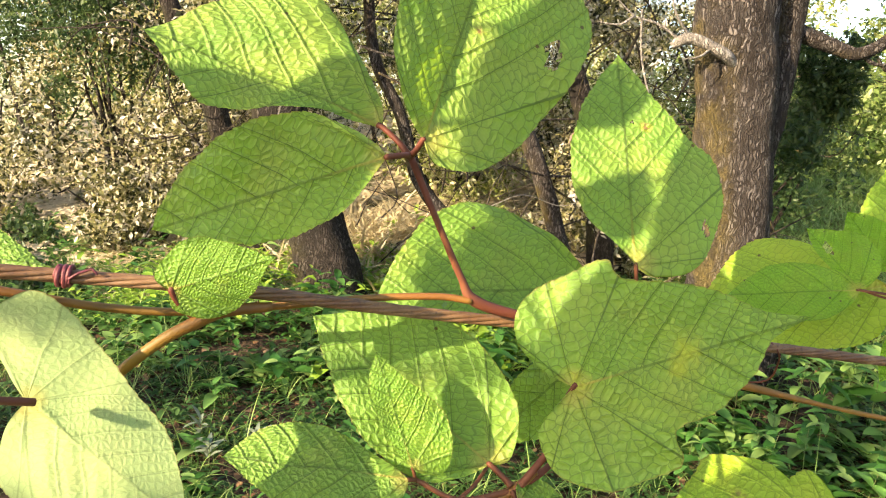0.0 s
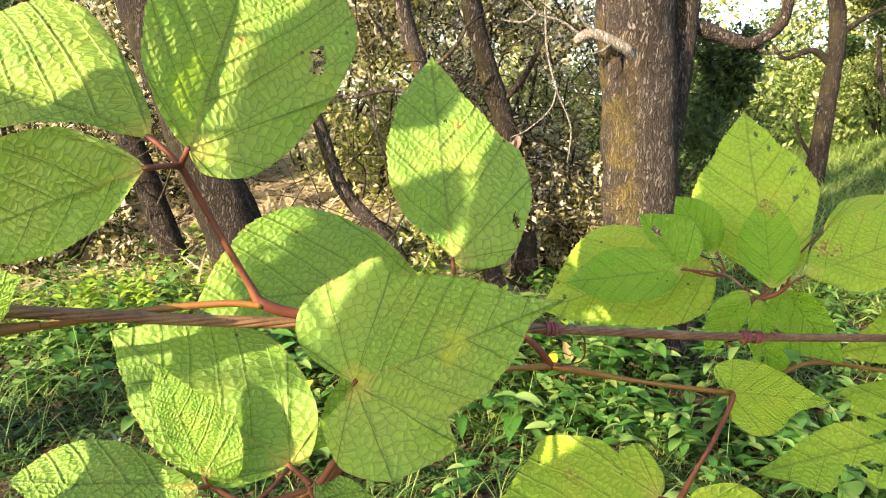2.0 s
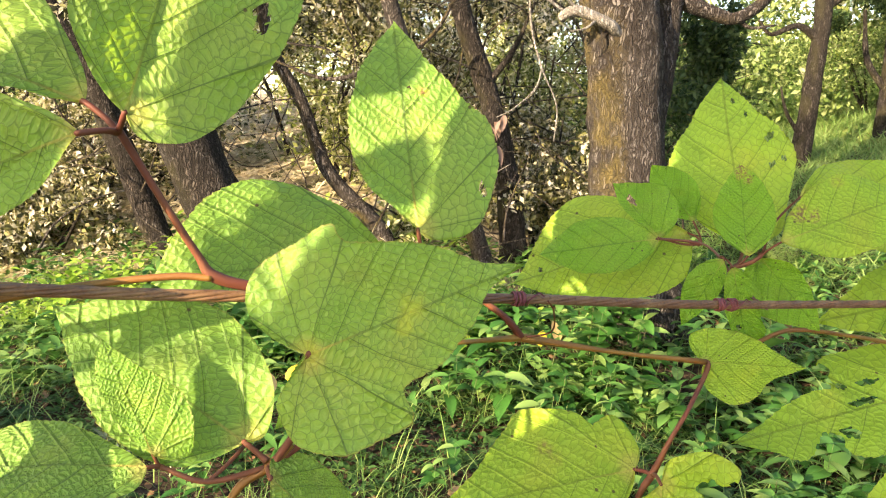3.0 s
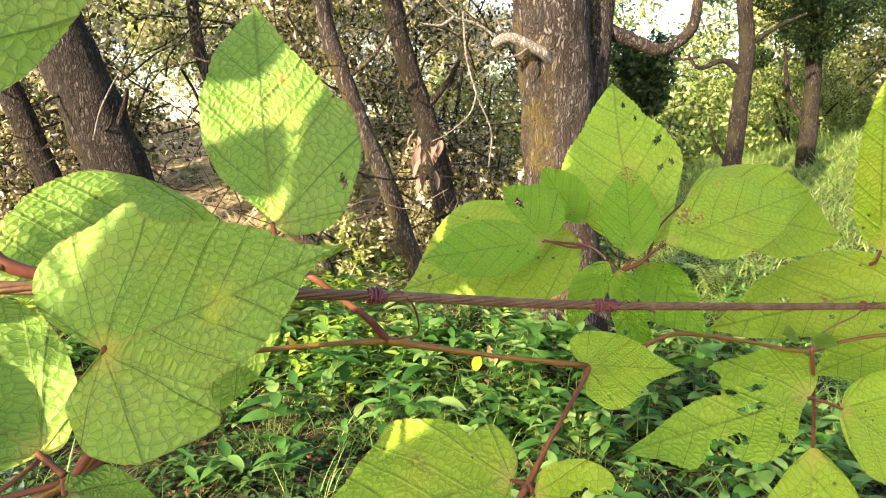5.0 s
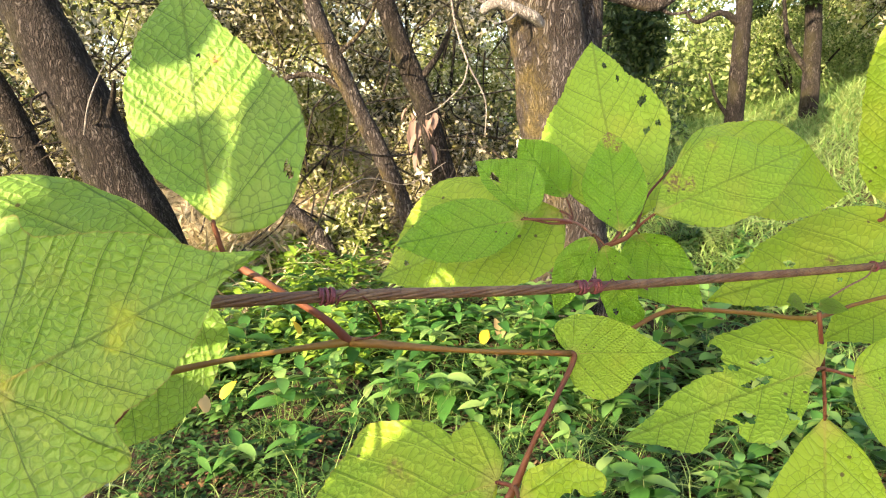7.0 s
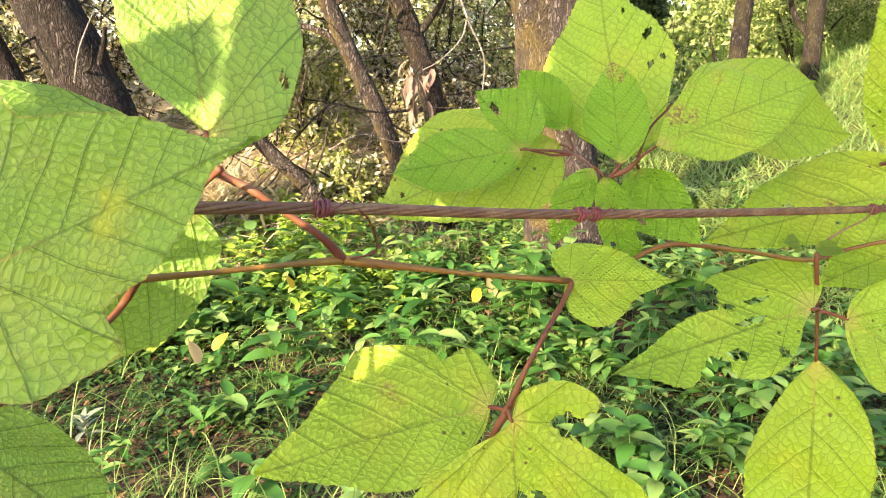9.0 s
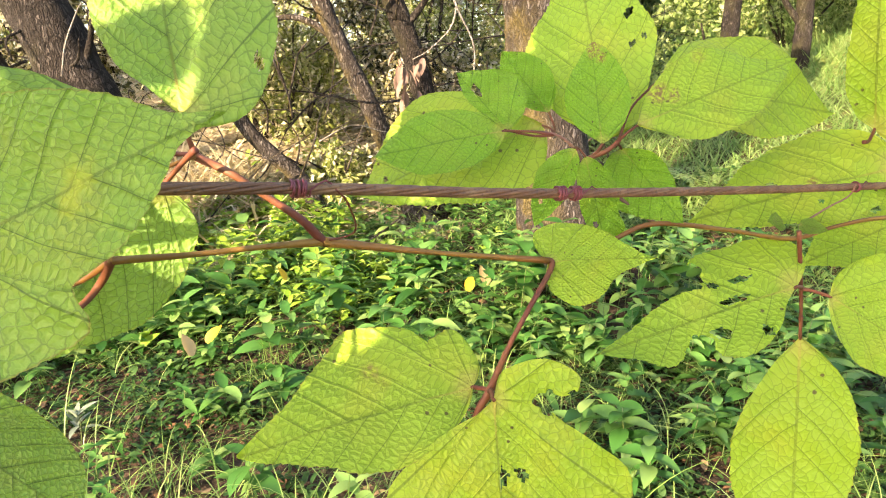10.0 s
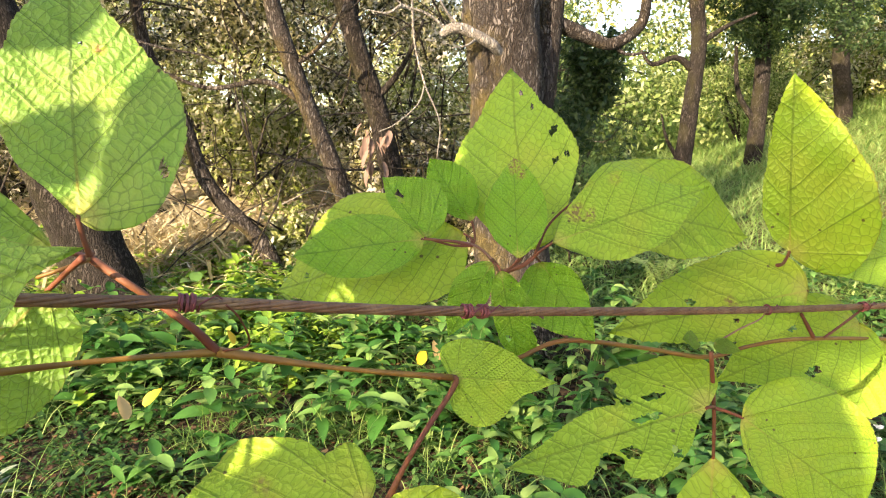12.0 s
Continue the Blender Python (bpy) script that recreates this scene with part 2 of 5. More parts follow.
BARK_DARK = bark_material("dark_bark", (0.012, 0.009, 0.007), (0.095, 0.08, 0.07), (0.075, 0.07, 0.02), 0.3)
DEADWOOD = bark_material("bleached_wood", (0.15, 0.135, 0.12), (0.38, 0.355, 0.325), (0.2, 0.2, 0.14), 0.2, 0.008)
# leaf tints run from painted deep shade to painted sun highlights, at random
FOLIAGE = small_leaf_material("shrub_foliage_lit_and_shaded", [(0.010, 0.014, 0.005), (0.05, 0.056, 0.018), (0.17, 0.17, 0.06), (0.39, 0.36, 0.16), (0.58, 0.53, 0.36), (0.90, 0.86, 0.78)], rough=0.32)
FOLIAGE_DEEP = small_leaf_material("evergreen_foliage", [(0.02, 0.045, 0.016), (0.045, 0.09, 0.03), (0.11, 0.16, 0.05)])
# lit copy of the foliage: sunshine put into paler leaf tints
FOLIAGE_SUN = small_leaf_material("sunlit_painted_foliage", [(0.07, 0.10, 0.02), (0.24, 0.29, 0.06), (0.46, 0.47, 0.19), (0.80, 0.77, 0.60)])
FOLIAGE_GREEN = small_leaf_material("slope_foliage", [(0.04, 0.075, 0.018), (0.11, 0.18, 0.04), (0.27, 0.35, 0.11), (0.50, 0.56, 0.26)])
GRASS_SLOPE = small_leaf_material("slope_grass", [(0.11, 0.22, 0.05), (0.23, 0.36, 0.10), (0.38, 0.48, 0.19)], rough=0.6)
HERB = small_leaf_material("herb_leaf", [(0.022, 0.085, 0.016), (0.055, 0.165, 0.03), (0.125, 0.265, 0.065), (0.30, 0.42, 0.13)], rough=0.36)
HERB_DARK = small_leaf_material("small_herb_leaf", [(0.018, 0.055, 0.013), (0.042, 0.108, 0.026), (0.095, 0.185, 0.05)], rough=0.38)
# lit copy of the herb leaf, its sunlight painted as pale green
HERB_SUN = small_leaf_material("sunlit_painted_herb_leaf", [(0.18, 0.33, 0.035), (0.28, 0.45, 0.06), (0.4, 0.52, 0.11)])
TAN = small_leaf_material("tan_leaf", [(0.5, 0.33, 0.14), (0.58, 0.42, 0.2)], trans=0.3, rough=0.8)
SILVER = small_leaf_material("silvery_leaf", [(0.12, 0.16, 0.11), (0.20, 0.24, 0.18)], trans=0.15, rough=0.8)
WHITE = small_leaf_material("white_petal", [(0.75, 0.75, 0.7), (0.8, 0.8, 0.76)], trans=0.2, rough=0.7)
GRASS_PALE = small_leaf_material("pale_grass_blade", [(0.16, 0.28, 0.06), (0.28, 0.40, 0.12), (0.38, 0.47, 0.17)], rough=0.4)
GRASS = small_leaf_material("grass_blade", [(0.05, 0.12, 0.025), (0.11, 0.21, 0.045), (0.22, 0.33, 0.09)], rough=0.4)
DEAD = small_leaf_material("dead_leaf", [(0.12, 0.06, 0.03), (0.22, 0.12, 0.06), (0.3, 0.2, 0.12)], trans=0.15, rough=0.8)
YELLOW = small_leaf_material("yellow_leaf", [(0.55, 0.36, 0.02), (0.6, 0.42, 0.05)], trans=0.3)
DRIED = small_leaf_material("dried_leaf", [(0.15, 0.095, 0.075), (0.27, 0.185, 0.15)], trans=0.2, rough=0.8)

# ---- mesh helpers ----


def mesh_ob(name, verts, faces, material, parent=None, label="", uvs=None, smooth=True):
    me = bpy.data.meshes.new(name)
    me.from_pydata([tuple(v) for v in verts], [], faces)
    if uvs is not None:
        layer = me.uv_layers.new(name="UVMap")
        idx = np.empty(len(me.loops), dtype=np.int32)
        me.loops.foreach_get("vertex_index", idx)
        layer.data.foreach_set("uv", np.asarray(uvs, dtype=np.float32)[idx].ravel())
    if smooth:
        me.polygons.foreach_set("use_smooth", [True] * len(me.polygons))
    me.materials.append(material)
    me.update()
    ob = new(name, me)
    ob.parent = parent
    if label:
        tagged(ob, label)
    return ob


def thing(name, label, category, group="", at=(0, 0, 0), kind=""):
    ob = new(name)
    ob.empty_display_size = 0.02
    ob.location = at
    return tagged(ob, label, category, group, kind)


def spline(points, per=8):
    """A smooth line through points."""
    p = [Vector(q) for q in points]
    if len(p) == 2:
        return [p[0].lerp(p[1], i / per) for i in range(per + 1)]
    p = [2 * p[0] - p[1]] + p + [2 * p[-1] - p[-2]]
    out = []
    for i in range(1, len(p) - 2):
        a, b, c, d = p[i - 1:i + 3]
        for j in range(per):
            t = j / per
            out.append(0.5 * (2 * b + (c - a) * t + (2 * a - 5 * b + 4 * c - d) * t * t + (3 * b - a - 3 * c + d) * t ** 3))
    return out + [p[-2]]


def tube_data(line, radii, sides=8, rough=0.0, rs=1.0):
    """Vertices and faces of a tube along a line; radii are spread over its length, rough bulges it."""
    n = len(line)
    verts, faces = [], []
    up = Vector((0.31, 0.22, 0.92))
    for i, c in enumerate(line):
        d = (line[min(i + 1, n - 1)] - line[max(i - 1, 0)]).normalized()
        s = d.cross(up)
        if s.length < 1e-4:
            s = d.cross(Vector((1, 0, 0)))
        s.normalize()
        up = s.cross(d)
        f = i / (n - 1) * (len(radii) - 1)
        k = min(int(f), len(radii) - 2)
        r = radii[k] + (radii[k + 1] - radii[k]) * (f - k)
        for j in range(sides):
            a = 2 * math.pi * j / sides
            w = s * math.cos(a) + up * math.sin(a)
            q = r
            if rough:
                q = r * (1 + rough * noise.noise((c + w * r) * rs) + 0.5 * rough * noise.noise((c + w * r) * rs * 2.7))
            verts.append(c + w * q)
    for i in range(n - 1):
        for j in range(sides):
            a, b = i * sides + j, i * sides + (j + 1) % sides
            faces.append((a, b, b + sides, a + sides))
    faces.append(tuple(reversed(range(sides))))
    faces.append(tuple(range((n - 1) * sides, n * sides)))
    return verts, faces


def tube(name, points, radii, material, parent=None, label="", sides=8, per=8, rough=0.0, rs=1.0):
    v, f = tube_data(spline(points, per), radii, sides, rough, rs)
    return mesh_ob(name, v, f, material, parent, label)


def margin(points, n):
    """n + 1 points spread evenly along one side of a leaf, from its base round to its tip, in leaf lengths."""
    line = spline([(0, 0, 0)] + [(a, b, 0) for a, b in points] + [(1, 0, 0)], 12)
    run = np.concatenate([[0.0], np.cumsum([(b - a).length for a, b in zip(line, line[1:])])])
    at = np.linspace(0, run[-1], n + 1)
    return np.interp(at, run, [p.x for p in line]), np.interp(at, run, [max(p.y, 0.0) for p in line])


def oval(width, lobe, peak):
    """One side of an ovate, pointed leaf: full width over length, how far the base reaches back, where it is widest."""
    w = width * 0.5
    return ((-0.25 * lobe, 0.45 * w), (0.35 * peak, 0.86 * w), (peak, w), (0.5 * (1 + peak), 0.62 * w), (0.9, 0.14 * w))


def leaf(plant, base, tip, left=(), right=(), width=0.6, lobe=0.1, peak=0.38, face=(0, 0, 0), joint=None, material=None,
         fold=0.12, droop=0.05, curl=0.12, wave=0.02, teeth=30, stains=(), holes=(), label="", seed=0, stalk=0.0016, stalk_mat=None):
    """A toothed blade from base to tip (metres) with impressed veins, a rib beneath and a stalk to its joint.
    left, right: turning points of each margin as (along, out) in leaf lengths; without them an oval of the given width;
    stains: (along, across, size, brownness); holes: (along, across, size, stretch) where it was eaten, across to the left."""
    rng = random.Random(seed * 7 + 3)
    base, tip = Vector(base), Vector(tip)
    L = (tip - base).length
    ax = (tip - base) / L
    mid = base.lerp(tip, 0.4)
    nrm = (Vector((0.19, 0.0, 1.36)) - mid).normalized() + Vector(face)
    nrm = (nrm - ax * nrm.dot(ax)).normalized()
    side = nrm.cross(ax)
    rows, cols = (168, 30) if holes else (112, 14)
    ph = rng.random() * 6
    wob = [(hs, ht, hr, st, rng.uniform(0, 9)) for hs, ht, hr, st in holes]

    def eaten(u, v, hole):
        hs, ht, hr, st, turn = hole
        du, dv = (u - hs) / st, v - ht
        a = math.atan2(dv, du)
        r = hr * (1 + 0.22 * math.sin(a * 2 + turn) + 0.16 * math.sin(a * 5 + turn * 2) + 0.08 * math.sin(a * 9 + turn * 3))
        return math.hypot(du, dv) / r

    flat = []
    for sign, points in ((1, left), (-1, right)):
        along, out = margin(points or oval(width, lobe, peak), rows)
        foot = np.maximum.accumulate(np.clip(along - 0.55 * out, 0, 1))
        foot = np.convolve(np.pad(foot, 5, mode="edge"), np.ones(11) / 11, mode="valid")
        foot[0], foot[-1] = 0.0, 1.0
        grid = []
        for i in range(rows + 1):
            f = i / rows
            tooth = (0.007 * (f * teeth % 1.0) + 0.003 * math.sin(f * 37 + ph)) * min(1, f * 8) * min(1, (1 - f) * 6)
            line = []
            for j in range(1, cols + 1):
                t = j / cols
                arch = 0.10 * out[i] * math.sin(math.pi * t)
                u = foot[i] + (along[i] - foot[i]) * t - arch + (tooth * 0.7 if j == cols else 0)
                v = sign * (out[i] * t + (tooth if j == cols else 0))
                for hole in wob:
                    d = eaten(u, v, hole)
                    if 0.8 < d < 1.2:
                        u, v = hole[0] + (u - hole[0]) / d, hole[1] + (v - hole[1]) / d
                line.append((u, v, t))
            grid.append(line)
        flat.append((foot, grid))
    verts, uvs, faces, marks = [], [], [], []
    m = 2 * cols + 1
    rib_foot = 0.5 * (flat[0][0] + flat[1][0])
    for i in range(rows + 1):
        row = [(u, v, -t) for u, v, t in reversed(flat[1][1][i])] + [(rib_foot[i], 0.0, 0.0)] + flat[0][1][i]
        for u, v, t in row:
            a, av = abs(t), abs(v)
            phi = (u - 0.85 * av - av * av) * 6.0 + (0.22 if v > 0 else -0.22)
            z = av * fold - curl * v * v * 1.5 - droop * u * u
            z += wave * math.sin(u * 9 + ph + (2.1 if t > 0 else 0)) * a ** 2
            z += 0.0045 * math.cos(2 * math.pi * phi + math.pi) * min(1, av * 14) * (1 - a ** 6) * min(1, max(0, phi + 0.2))
            z += 0.03 * noise.noise(Vector((u * 4, v * 6, seed * 1.7)))
            verts.append(base + ax * (u * L) + side * (v * L) + nrm * (z * L))
            uvs.append((u, v))
            ye = br = 0.0
            for ss, st, sr, brown in stains:
                near = 1 - math.hypot(u - ss, v - st) / (sr * (1 + 0.7 * noise.noise(Vector((u * 22, v * 22, seed + 9.0)))))
                near = max(0.0, min(1.0, near * 2.2))
                ye, br = max(ye, near), max(br, near * brown)
            marks.append((ye, br, 1.0 if a > 0.999 else 0.0, 1))
    for i in range(rows):
        for j in range(2 * cols):
            q = [i * m + j, i * m + j + 1, (i + 1) * m + j + 1, (i + 1) * m + j]
            if wob:
                u, v = sum(uvs[k][0] for k in q) / 4, sum(uvs[k][1] for k in q) / 4
                if any(eaten(u, v, hole) < 1 for hole in wob):
                    continue
            faces.append(q)
    blade = mesh_ob("leaf", verts, faces, material or LEAF, plant, label, uvs)
    layer = blade.data.attributes.new("stain", 'FLOAT_COLOR', 'POINT')
    layer.data.foreach_set("color", np.asarray(marks, dtype=np.float32).ravel())
    # rib along the underside
    ribs = [k for k in range(rows + 1) if rib_foot[k] < 0.9]
    mids = [verts[k * m + cols] - nrm * (stalk * 0.7 + 0.0004) for k in ribs[::4] if rib_foot[k] > 0.003]
    mids.insert(0, base - nrm * (stalk * 0.7 + 0.0004))
    v, f = tube_data(mids, [stalk * 0.62, stalk * 0.42, 0.00025], 6)
    mesh_ob("midrib", v, f, RIB, blade)
    if joint is not None:
        j = Vector(joint)
        c = base.lerp(j, 0.5) - ax * 0.1 * (base - j).length
        v, f = tube_data(spline([mids[1] - nrm * 0.0004, base - nrm * 0.0006, c, j], 6), [stalk * 0.8, stalk, stalk, stalk * 1.35], 8)
        mesh_ob("petiole", v, f, stalk_mat or STEM_RED, blade, "thin reddish leaf stalk")
    return blade


def foliage(name, centre, size, count, leaf_len, material, parent=None, rng=random, clumps=14, label="", flat=0.8, kindled=""):
    """A mass of small leaves in uneven clumps with gaps between them; each leaf is a folded lozenge."""
    c = np.array(centre)
    g = np.random.default_rng(rng.randrange(1 << 30))
    cc = g.normal(0, 0.42, (clumps, 3)) * np.array(size)
    cr = g.uniform(0.16, 0.36, clumps)
    pick = g.integers(0, clumps, count)
    d = g.normal(0, 1, (count, 3))
    d /= np.linalg.norm(d, axis=1)[:, None]
    pos = c + cc[pick] + d * (cr[pick] * g.uniform(0.25, 1.0, count) ** 0.5)[:, None] * np.array(size) * 1.1
    ax = g.normal(0, 1, (count, 3)) + np.array((0, 0, -0.25))
    ax /= np.linalg.norm(ax, axis=1)[:, None]
    nr = g.normal(0, flat, (count, 3)) + np.array((-0.2, -0.4, 0.9))
    sd = np.cross(ax, nr)
    sd /= np.maximum(np.linalg.norm(sd, axis=1), 1e-5)[:, None]
    nn = np.cross(sd, ax)
    L = leaf_len * g.uniform(0.55, 1.25, count)[:, None]
    w = L * 0.24
    a, b = pos, pos + ax * L
    m1 = pos + ax * L * 0.45 + sd * w + nn * L * 0.07
    m2 = pos + ax * L * 0.45 - sd * w + nn * L * 0.07
    verts = np.stack([a, m1, b, m2], 1).reshape(-1, 3)
    i = np.arange(count) * 4
    tri = np.stack([np.stack([i, i + 1, i + 2], 1), np.stack([i, i + 2, i + 3], 1)], 1).reshape(-1, 3)
    me = bpy.data.meshes.new(name)
    me.vertices.add(len(verts))
    me.vertices.foreach_set("co", verts.astype(np.float32).ravel())
    me.loops.add(len(tri) * 3)
    me.loops.foreach_set("vertex_index", tri.astype(np.int32).ravel())
    me.polygons.add(len(tri))
    me.polygons.foreach_set("loop_start", np.arange(len(tri), dtype=np.int32) * 3)
    me.update(calc_edges=True)
    me.materials.append(material)
    ob = new(name, me)
    ob.parent = parent
    if label:
        tagged(ob, label)
    if kindled:
        tagged(ob, kind=kindled)
    return ob


# ---- ground ----


def height(x, y):
    """The forest floor: nearly level near the wire, rising gently ahead, to a bank behind the trunks and steeply to the far right."""
    z = 0.0
    z += 0.10 * max(0.0, y - 2.2)
    z -= 0.10 * max(0.0, y - 9.0)
    z += 0.24 * min(5.0, max(0.0, y - 4.9)) * min(1.0, max(0.0, (0.9 - x) / 1.0))      # a sunny bank behind the trunks
    r = max(0.0, (x - 1.6) + 0.25 * (y - 4.0))
    z += 0.13 * r * min(1.0, max(0.0, (y - 2.0) / 5.0)) if r < 40 else 0.13 * 40
    z += 0.16 * min(40.0, max(0.0, x - 5.0)) * min(1.0, max(0.0, (y - 3.0) / 6.0))
    z -= 0.08 * max(0.0, -x - 2.0) if x > -40 else 0.08 * 38
    return z + 0.05 * noise.noise(Vector((x * 0.8, y * 0.8, 0.3))) + 0.02 * noise.noise(Vector((x * 3.1, y * 3.1, 1.3)))


def build_ground():
    xs = sorted({round(s * v, 3) for v in np.concatenate([np.linspace(0, 8, 81), 8 * 1.25 ** np.arange(1, 26)]) for s in (-1, 1)})
    verts, faces = [], []
    for y in xs:
        for x in xs:
            verts.append((x, y + 3, height(x, y + 3)))
    n = len(xs)
    for i in range(n - 1):
        for j in range(n - 1):
            a = i * n + j
            faces.append((a, a + 1, a + n + 1, a + n))
    ob = mesh_ob("ground", verts, faces, SOIL)
    return tagged(ob, "brown leaf-littered forest soil sloping up under the trees", "ground", kind="structure")


build_ground()

# ---- the wire and what climbs on it ----


def build_wire():
    """A stranded wire: six strands laid round a core."""
    w = thing("wire_rope", "rusty brown stranded wire rope stretched through the leaves", "wire")
    line = spline([(-0.2241, 0.1600, 1.3350), (-0.1625, 0.2250, 1.3212), (-0.0728, 0.2680, 1.3139), (0.0338, 0.3370, 1.2954), (0.2210, 0.4190, 1.2780), (0.3880, 0.5020, 1.2570), (0.6860, 0.6400, 1.2320), (1.0000, 0.7850, 1.2120), (1.6000, 1.0600, 1.1700)], 60)
    v, f = tube_data(line, [0.0014, 0.0014], 8)
    mesh_ob("core_strand", v, f, WIRE, w)
    up = Vector((0, 0, 1))
    for k in range(6):
        pts, run = [], 0.0
        for i, c in enumerate(line):
            d = (line[min(i + 1, len(line) - 1)] - line[max(i - 1, 0)]).normalized()
            s = d.cross(up).normalized()
            u = s.cross(d)
            if i:
                run += (c - line[i - 1]).length
            a = 2 * math.pi * (run / 0.10 + k / 6)
            pts.append(c + (s * math.cos(a) + u * math.sin(a)) * 0.0021)
        v, f = tube_data(pts, [0.00145, 0.00145], 8)
        mesh_ob("strand", v, f, WIRE, w)
    return line


wire_line = build_wire()


def wrap(centre, turns, length, r=0.0044, thick=0.0010, label="crimson tendril wound tightly round the wire", loose=True):
    """A tendril wound round the wire."""
    c = Vector(centre)
    i = min(range(len(wire_line)), key=lambda k: (wire_line[k] - c).length)
    c = wire_line[i]
    d = (wire_line[i + 1] - wire_line[i - 1]).normalized()
    s = d.cross(Vector((0, 0, 1))).normalized()
    u = s.cross(d)
    t = thing("tendril", label, "tendril", "tendrils on the wire", at=c)
    pts = []
    n = int(turns * 14)
    for k in range(n + 1):
        a = 2 * math.pi * turns * k / n
        pts.append(d * (length * (k / n - 0.5) + 0.0006 * math.sin(a * 0.7)) + (s * math.cos(a) + u * math.sin(a)) * (r + 0.0003 * math.sin(a * 1.3)))
    if loose:
        pts += [pts[-1] + d * 0.004 + u * 0.003, pts[-1] + d * 0.009 + u * 0.005 - s * 0.002, pts[-1] + d * 0.012 + u * 0.003]
    v, f = tube_data(pts, [thick * 0.7, thick, thick, thick * 0.5], 7)
    mesh_ob("coil", v, f, TENDRIL, t)
    return t


wrap((0.221, 0.419, 1.278), 5, 0.011)
wrap((0.383, 0.500, 1.257), 4, 0.008)
wrap((0.397, 0.507, 1.256), 4, 0.008)
wrap((-0.1395, 0.2380, 1.3195), 4, 0.007, 0.0046, 0.0013)
wrap((0.8359, 0.7000, 1.2208), 5, 0.012)
wrap((0.686, 0.640, 1.232), 2, 0.003, 0.0044, 0.0009, "dark dry tendril knotted on the wire", True)

plant = thing("climbing_vine", "three broad green toothed leaves on a red upright shoot", "vine", "vine shoots on the wire")
tube("stem", [(0.0069, 0.3136, 1.3877), (0.0245, 0.3230, 1.3490), (0.0380, 0.3310, 1.3200), (0.0460, 0.3345, 1.3070), (0.0700, 0.3460, 1.2985), (0.1100, 0.3620, 1.2925)], [0.0021, 0.0019, 0.0022, 0.0036, 0.0030, 0.0022], STEM_RED, plant, "reddish brown shoot with a swollen foot")
leaf(plant, (-0.0098, 0.3145, 1.4014), (-0.1418, 0.3, 1.4457), left=((0.18, 0.05), (0.4, 0.12), (0.59, 0.19), (0.68, 0.19), (0.82, 0.11)), right=((0.06, 0.12), (0.2, 0.26), (0.38, 0.4), (0.56, 0.45), (0.77, 0.33), (0.91, 0.14)), face=(0.0, 0.1, 0.5), joint=(0.0069, 0.3136, 1.3862), fold=0.1, seed=1)
leaf(plant, (0.0158, 0.3045, 1.396), (0.0449, 0.34, 1.5173), left=((0.07, 0.12), (0.21, 0.24), (0.34, 0.29), (0.55, 0.3), (0.79, 0.18)), right=((-0.08, 0.08), (-0.04, 0.24), (0.13, 0.37), (0.36, 0.45), (0.65, 0.49), (0.83, 0.41), (0.95, 0.24)), face=(0.0, 0.0, 0.1), joint=(0.0069, 0.3136, 1.3862), fold=0.32, curl=0.05, stains=((0.5, -0.06, 0.02, 1.0),), holes=((0.52, -0.36, 0.035, 1.6),), seed=2)
leaf(plant, (0.0014, 0.2874, 1.386), (-0.1241, 0.28, 1.3374), left=((0.09, 0.07), (0.2, 0.14), (0.39, 0.18), (0.57, 0.17), (0.77, 0.11), (0.91, 0.04)), right=((0.07, 0.11), (0.22, 0.23), (0.34, 0.26), (0.53, 0.26), (0.76, 0.2), (0.92, 0.09)), face=(0.1, 0.0, 0.35), joint=(0.0069, 0.3136, 1.3862), fold=0.2, seed=3)

plant = thing("climbing_vine", "ochre vine stem running along the rusty wire with small leaves", "vine", "vine shoots on the wire")
tube("stem", [(-0.2003, 0.2150, 1.3137), (-0.1719, 0.2350, 1.3087), (-0.1419, 0.2550, 1.3006), (-0.1076, 0.2750, 1.2963), (-0.0598, 0.2950, 1.3000), (-0.0118, 0.3150, 1.3059), (0.0260, 0.3270, 1.3085), (0.0450, 0.3320, 1.3068)], [0.0024, 0.0023, 0.0021, 0.0021], STEM_OCHRE, plant, "ochre twining stem")
tube("stem", [(-0.1285, 0.1600, 1.2889), (-0.1166, 0.1900, 1.2775)], [0.0018, 0.0018], STEM_RED, plant, "thin red stem")
tube("stem", [(-0.1403, 0.2400, 1.2467), (-0.1132, 0.2450, 1.2744), (-0.0955, 0.2500, 1.2901), (-0.0821, 0.2550, 1.2985), (-0.0725, 0.2620, 1.3037), (-0.0535, 0.2800, 1.3043)], [0.003, 0.003, 0.0032, 0.004, 0.0026], STEM_OCHRE, plant, "orange stem with a red joint")
leaf(plant, (-0.0911, 0.248, 1.3152), (-0.0404, 0.25, 1.3354), width=0.76, lobe=0.3, face=(0, 0, 0), joint=(-0.0818, 0.257, 1.3), material=LEAF_S, fold=-0.05, curl=0.2, seed=4)
leaf(plant, (-0.1286, 0.2, 1.272), (-0.0483, 0.19, 1.2346), left=((-0.26, 0.07), (-0.51, 0.18), (-0.52, 0.37), (-0.42, 0.45), (-0.16, 0.44), (0.28, 0.34), (0.61, 0.26), (0.84, 0.13)), right=((0.05, 0.13), (0.11, 0.3), (0.34, 0.35), (0.69, 0.29)), face=(-0.7, 0.0, 0.2), material=LEAF_P, fold=-0.1, label='pale leaf with a heart-shaped base', seed=5)
leaf(plant, (-0.3149, 0.3, 1.3086), (-0.2071, 0.31, 1.3062), width=0.5, face=(0, 0, 0.6), seed=6)

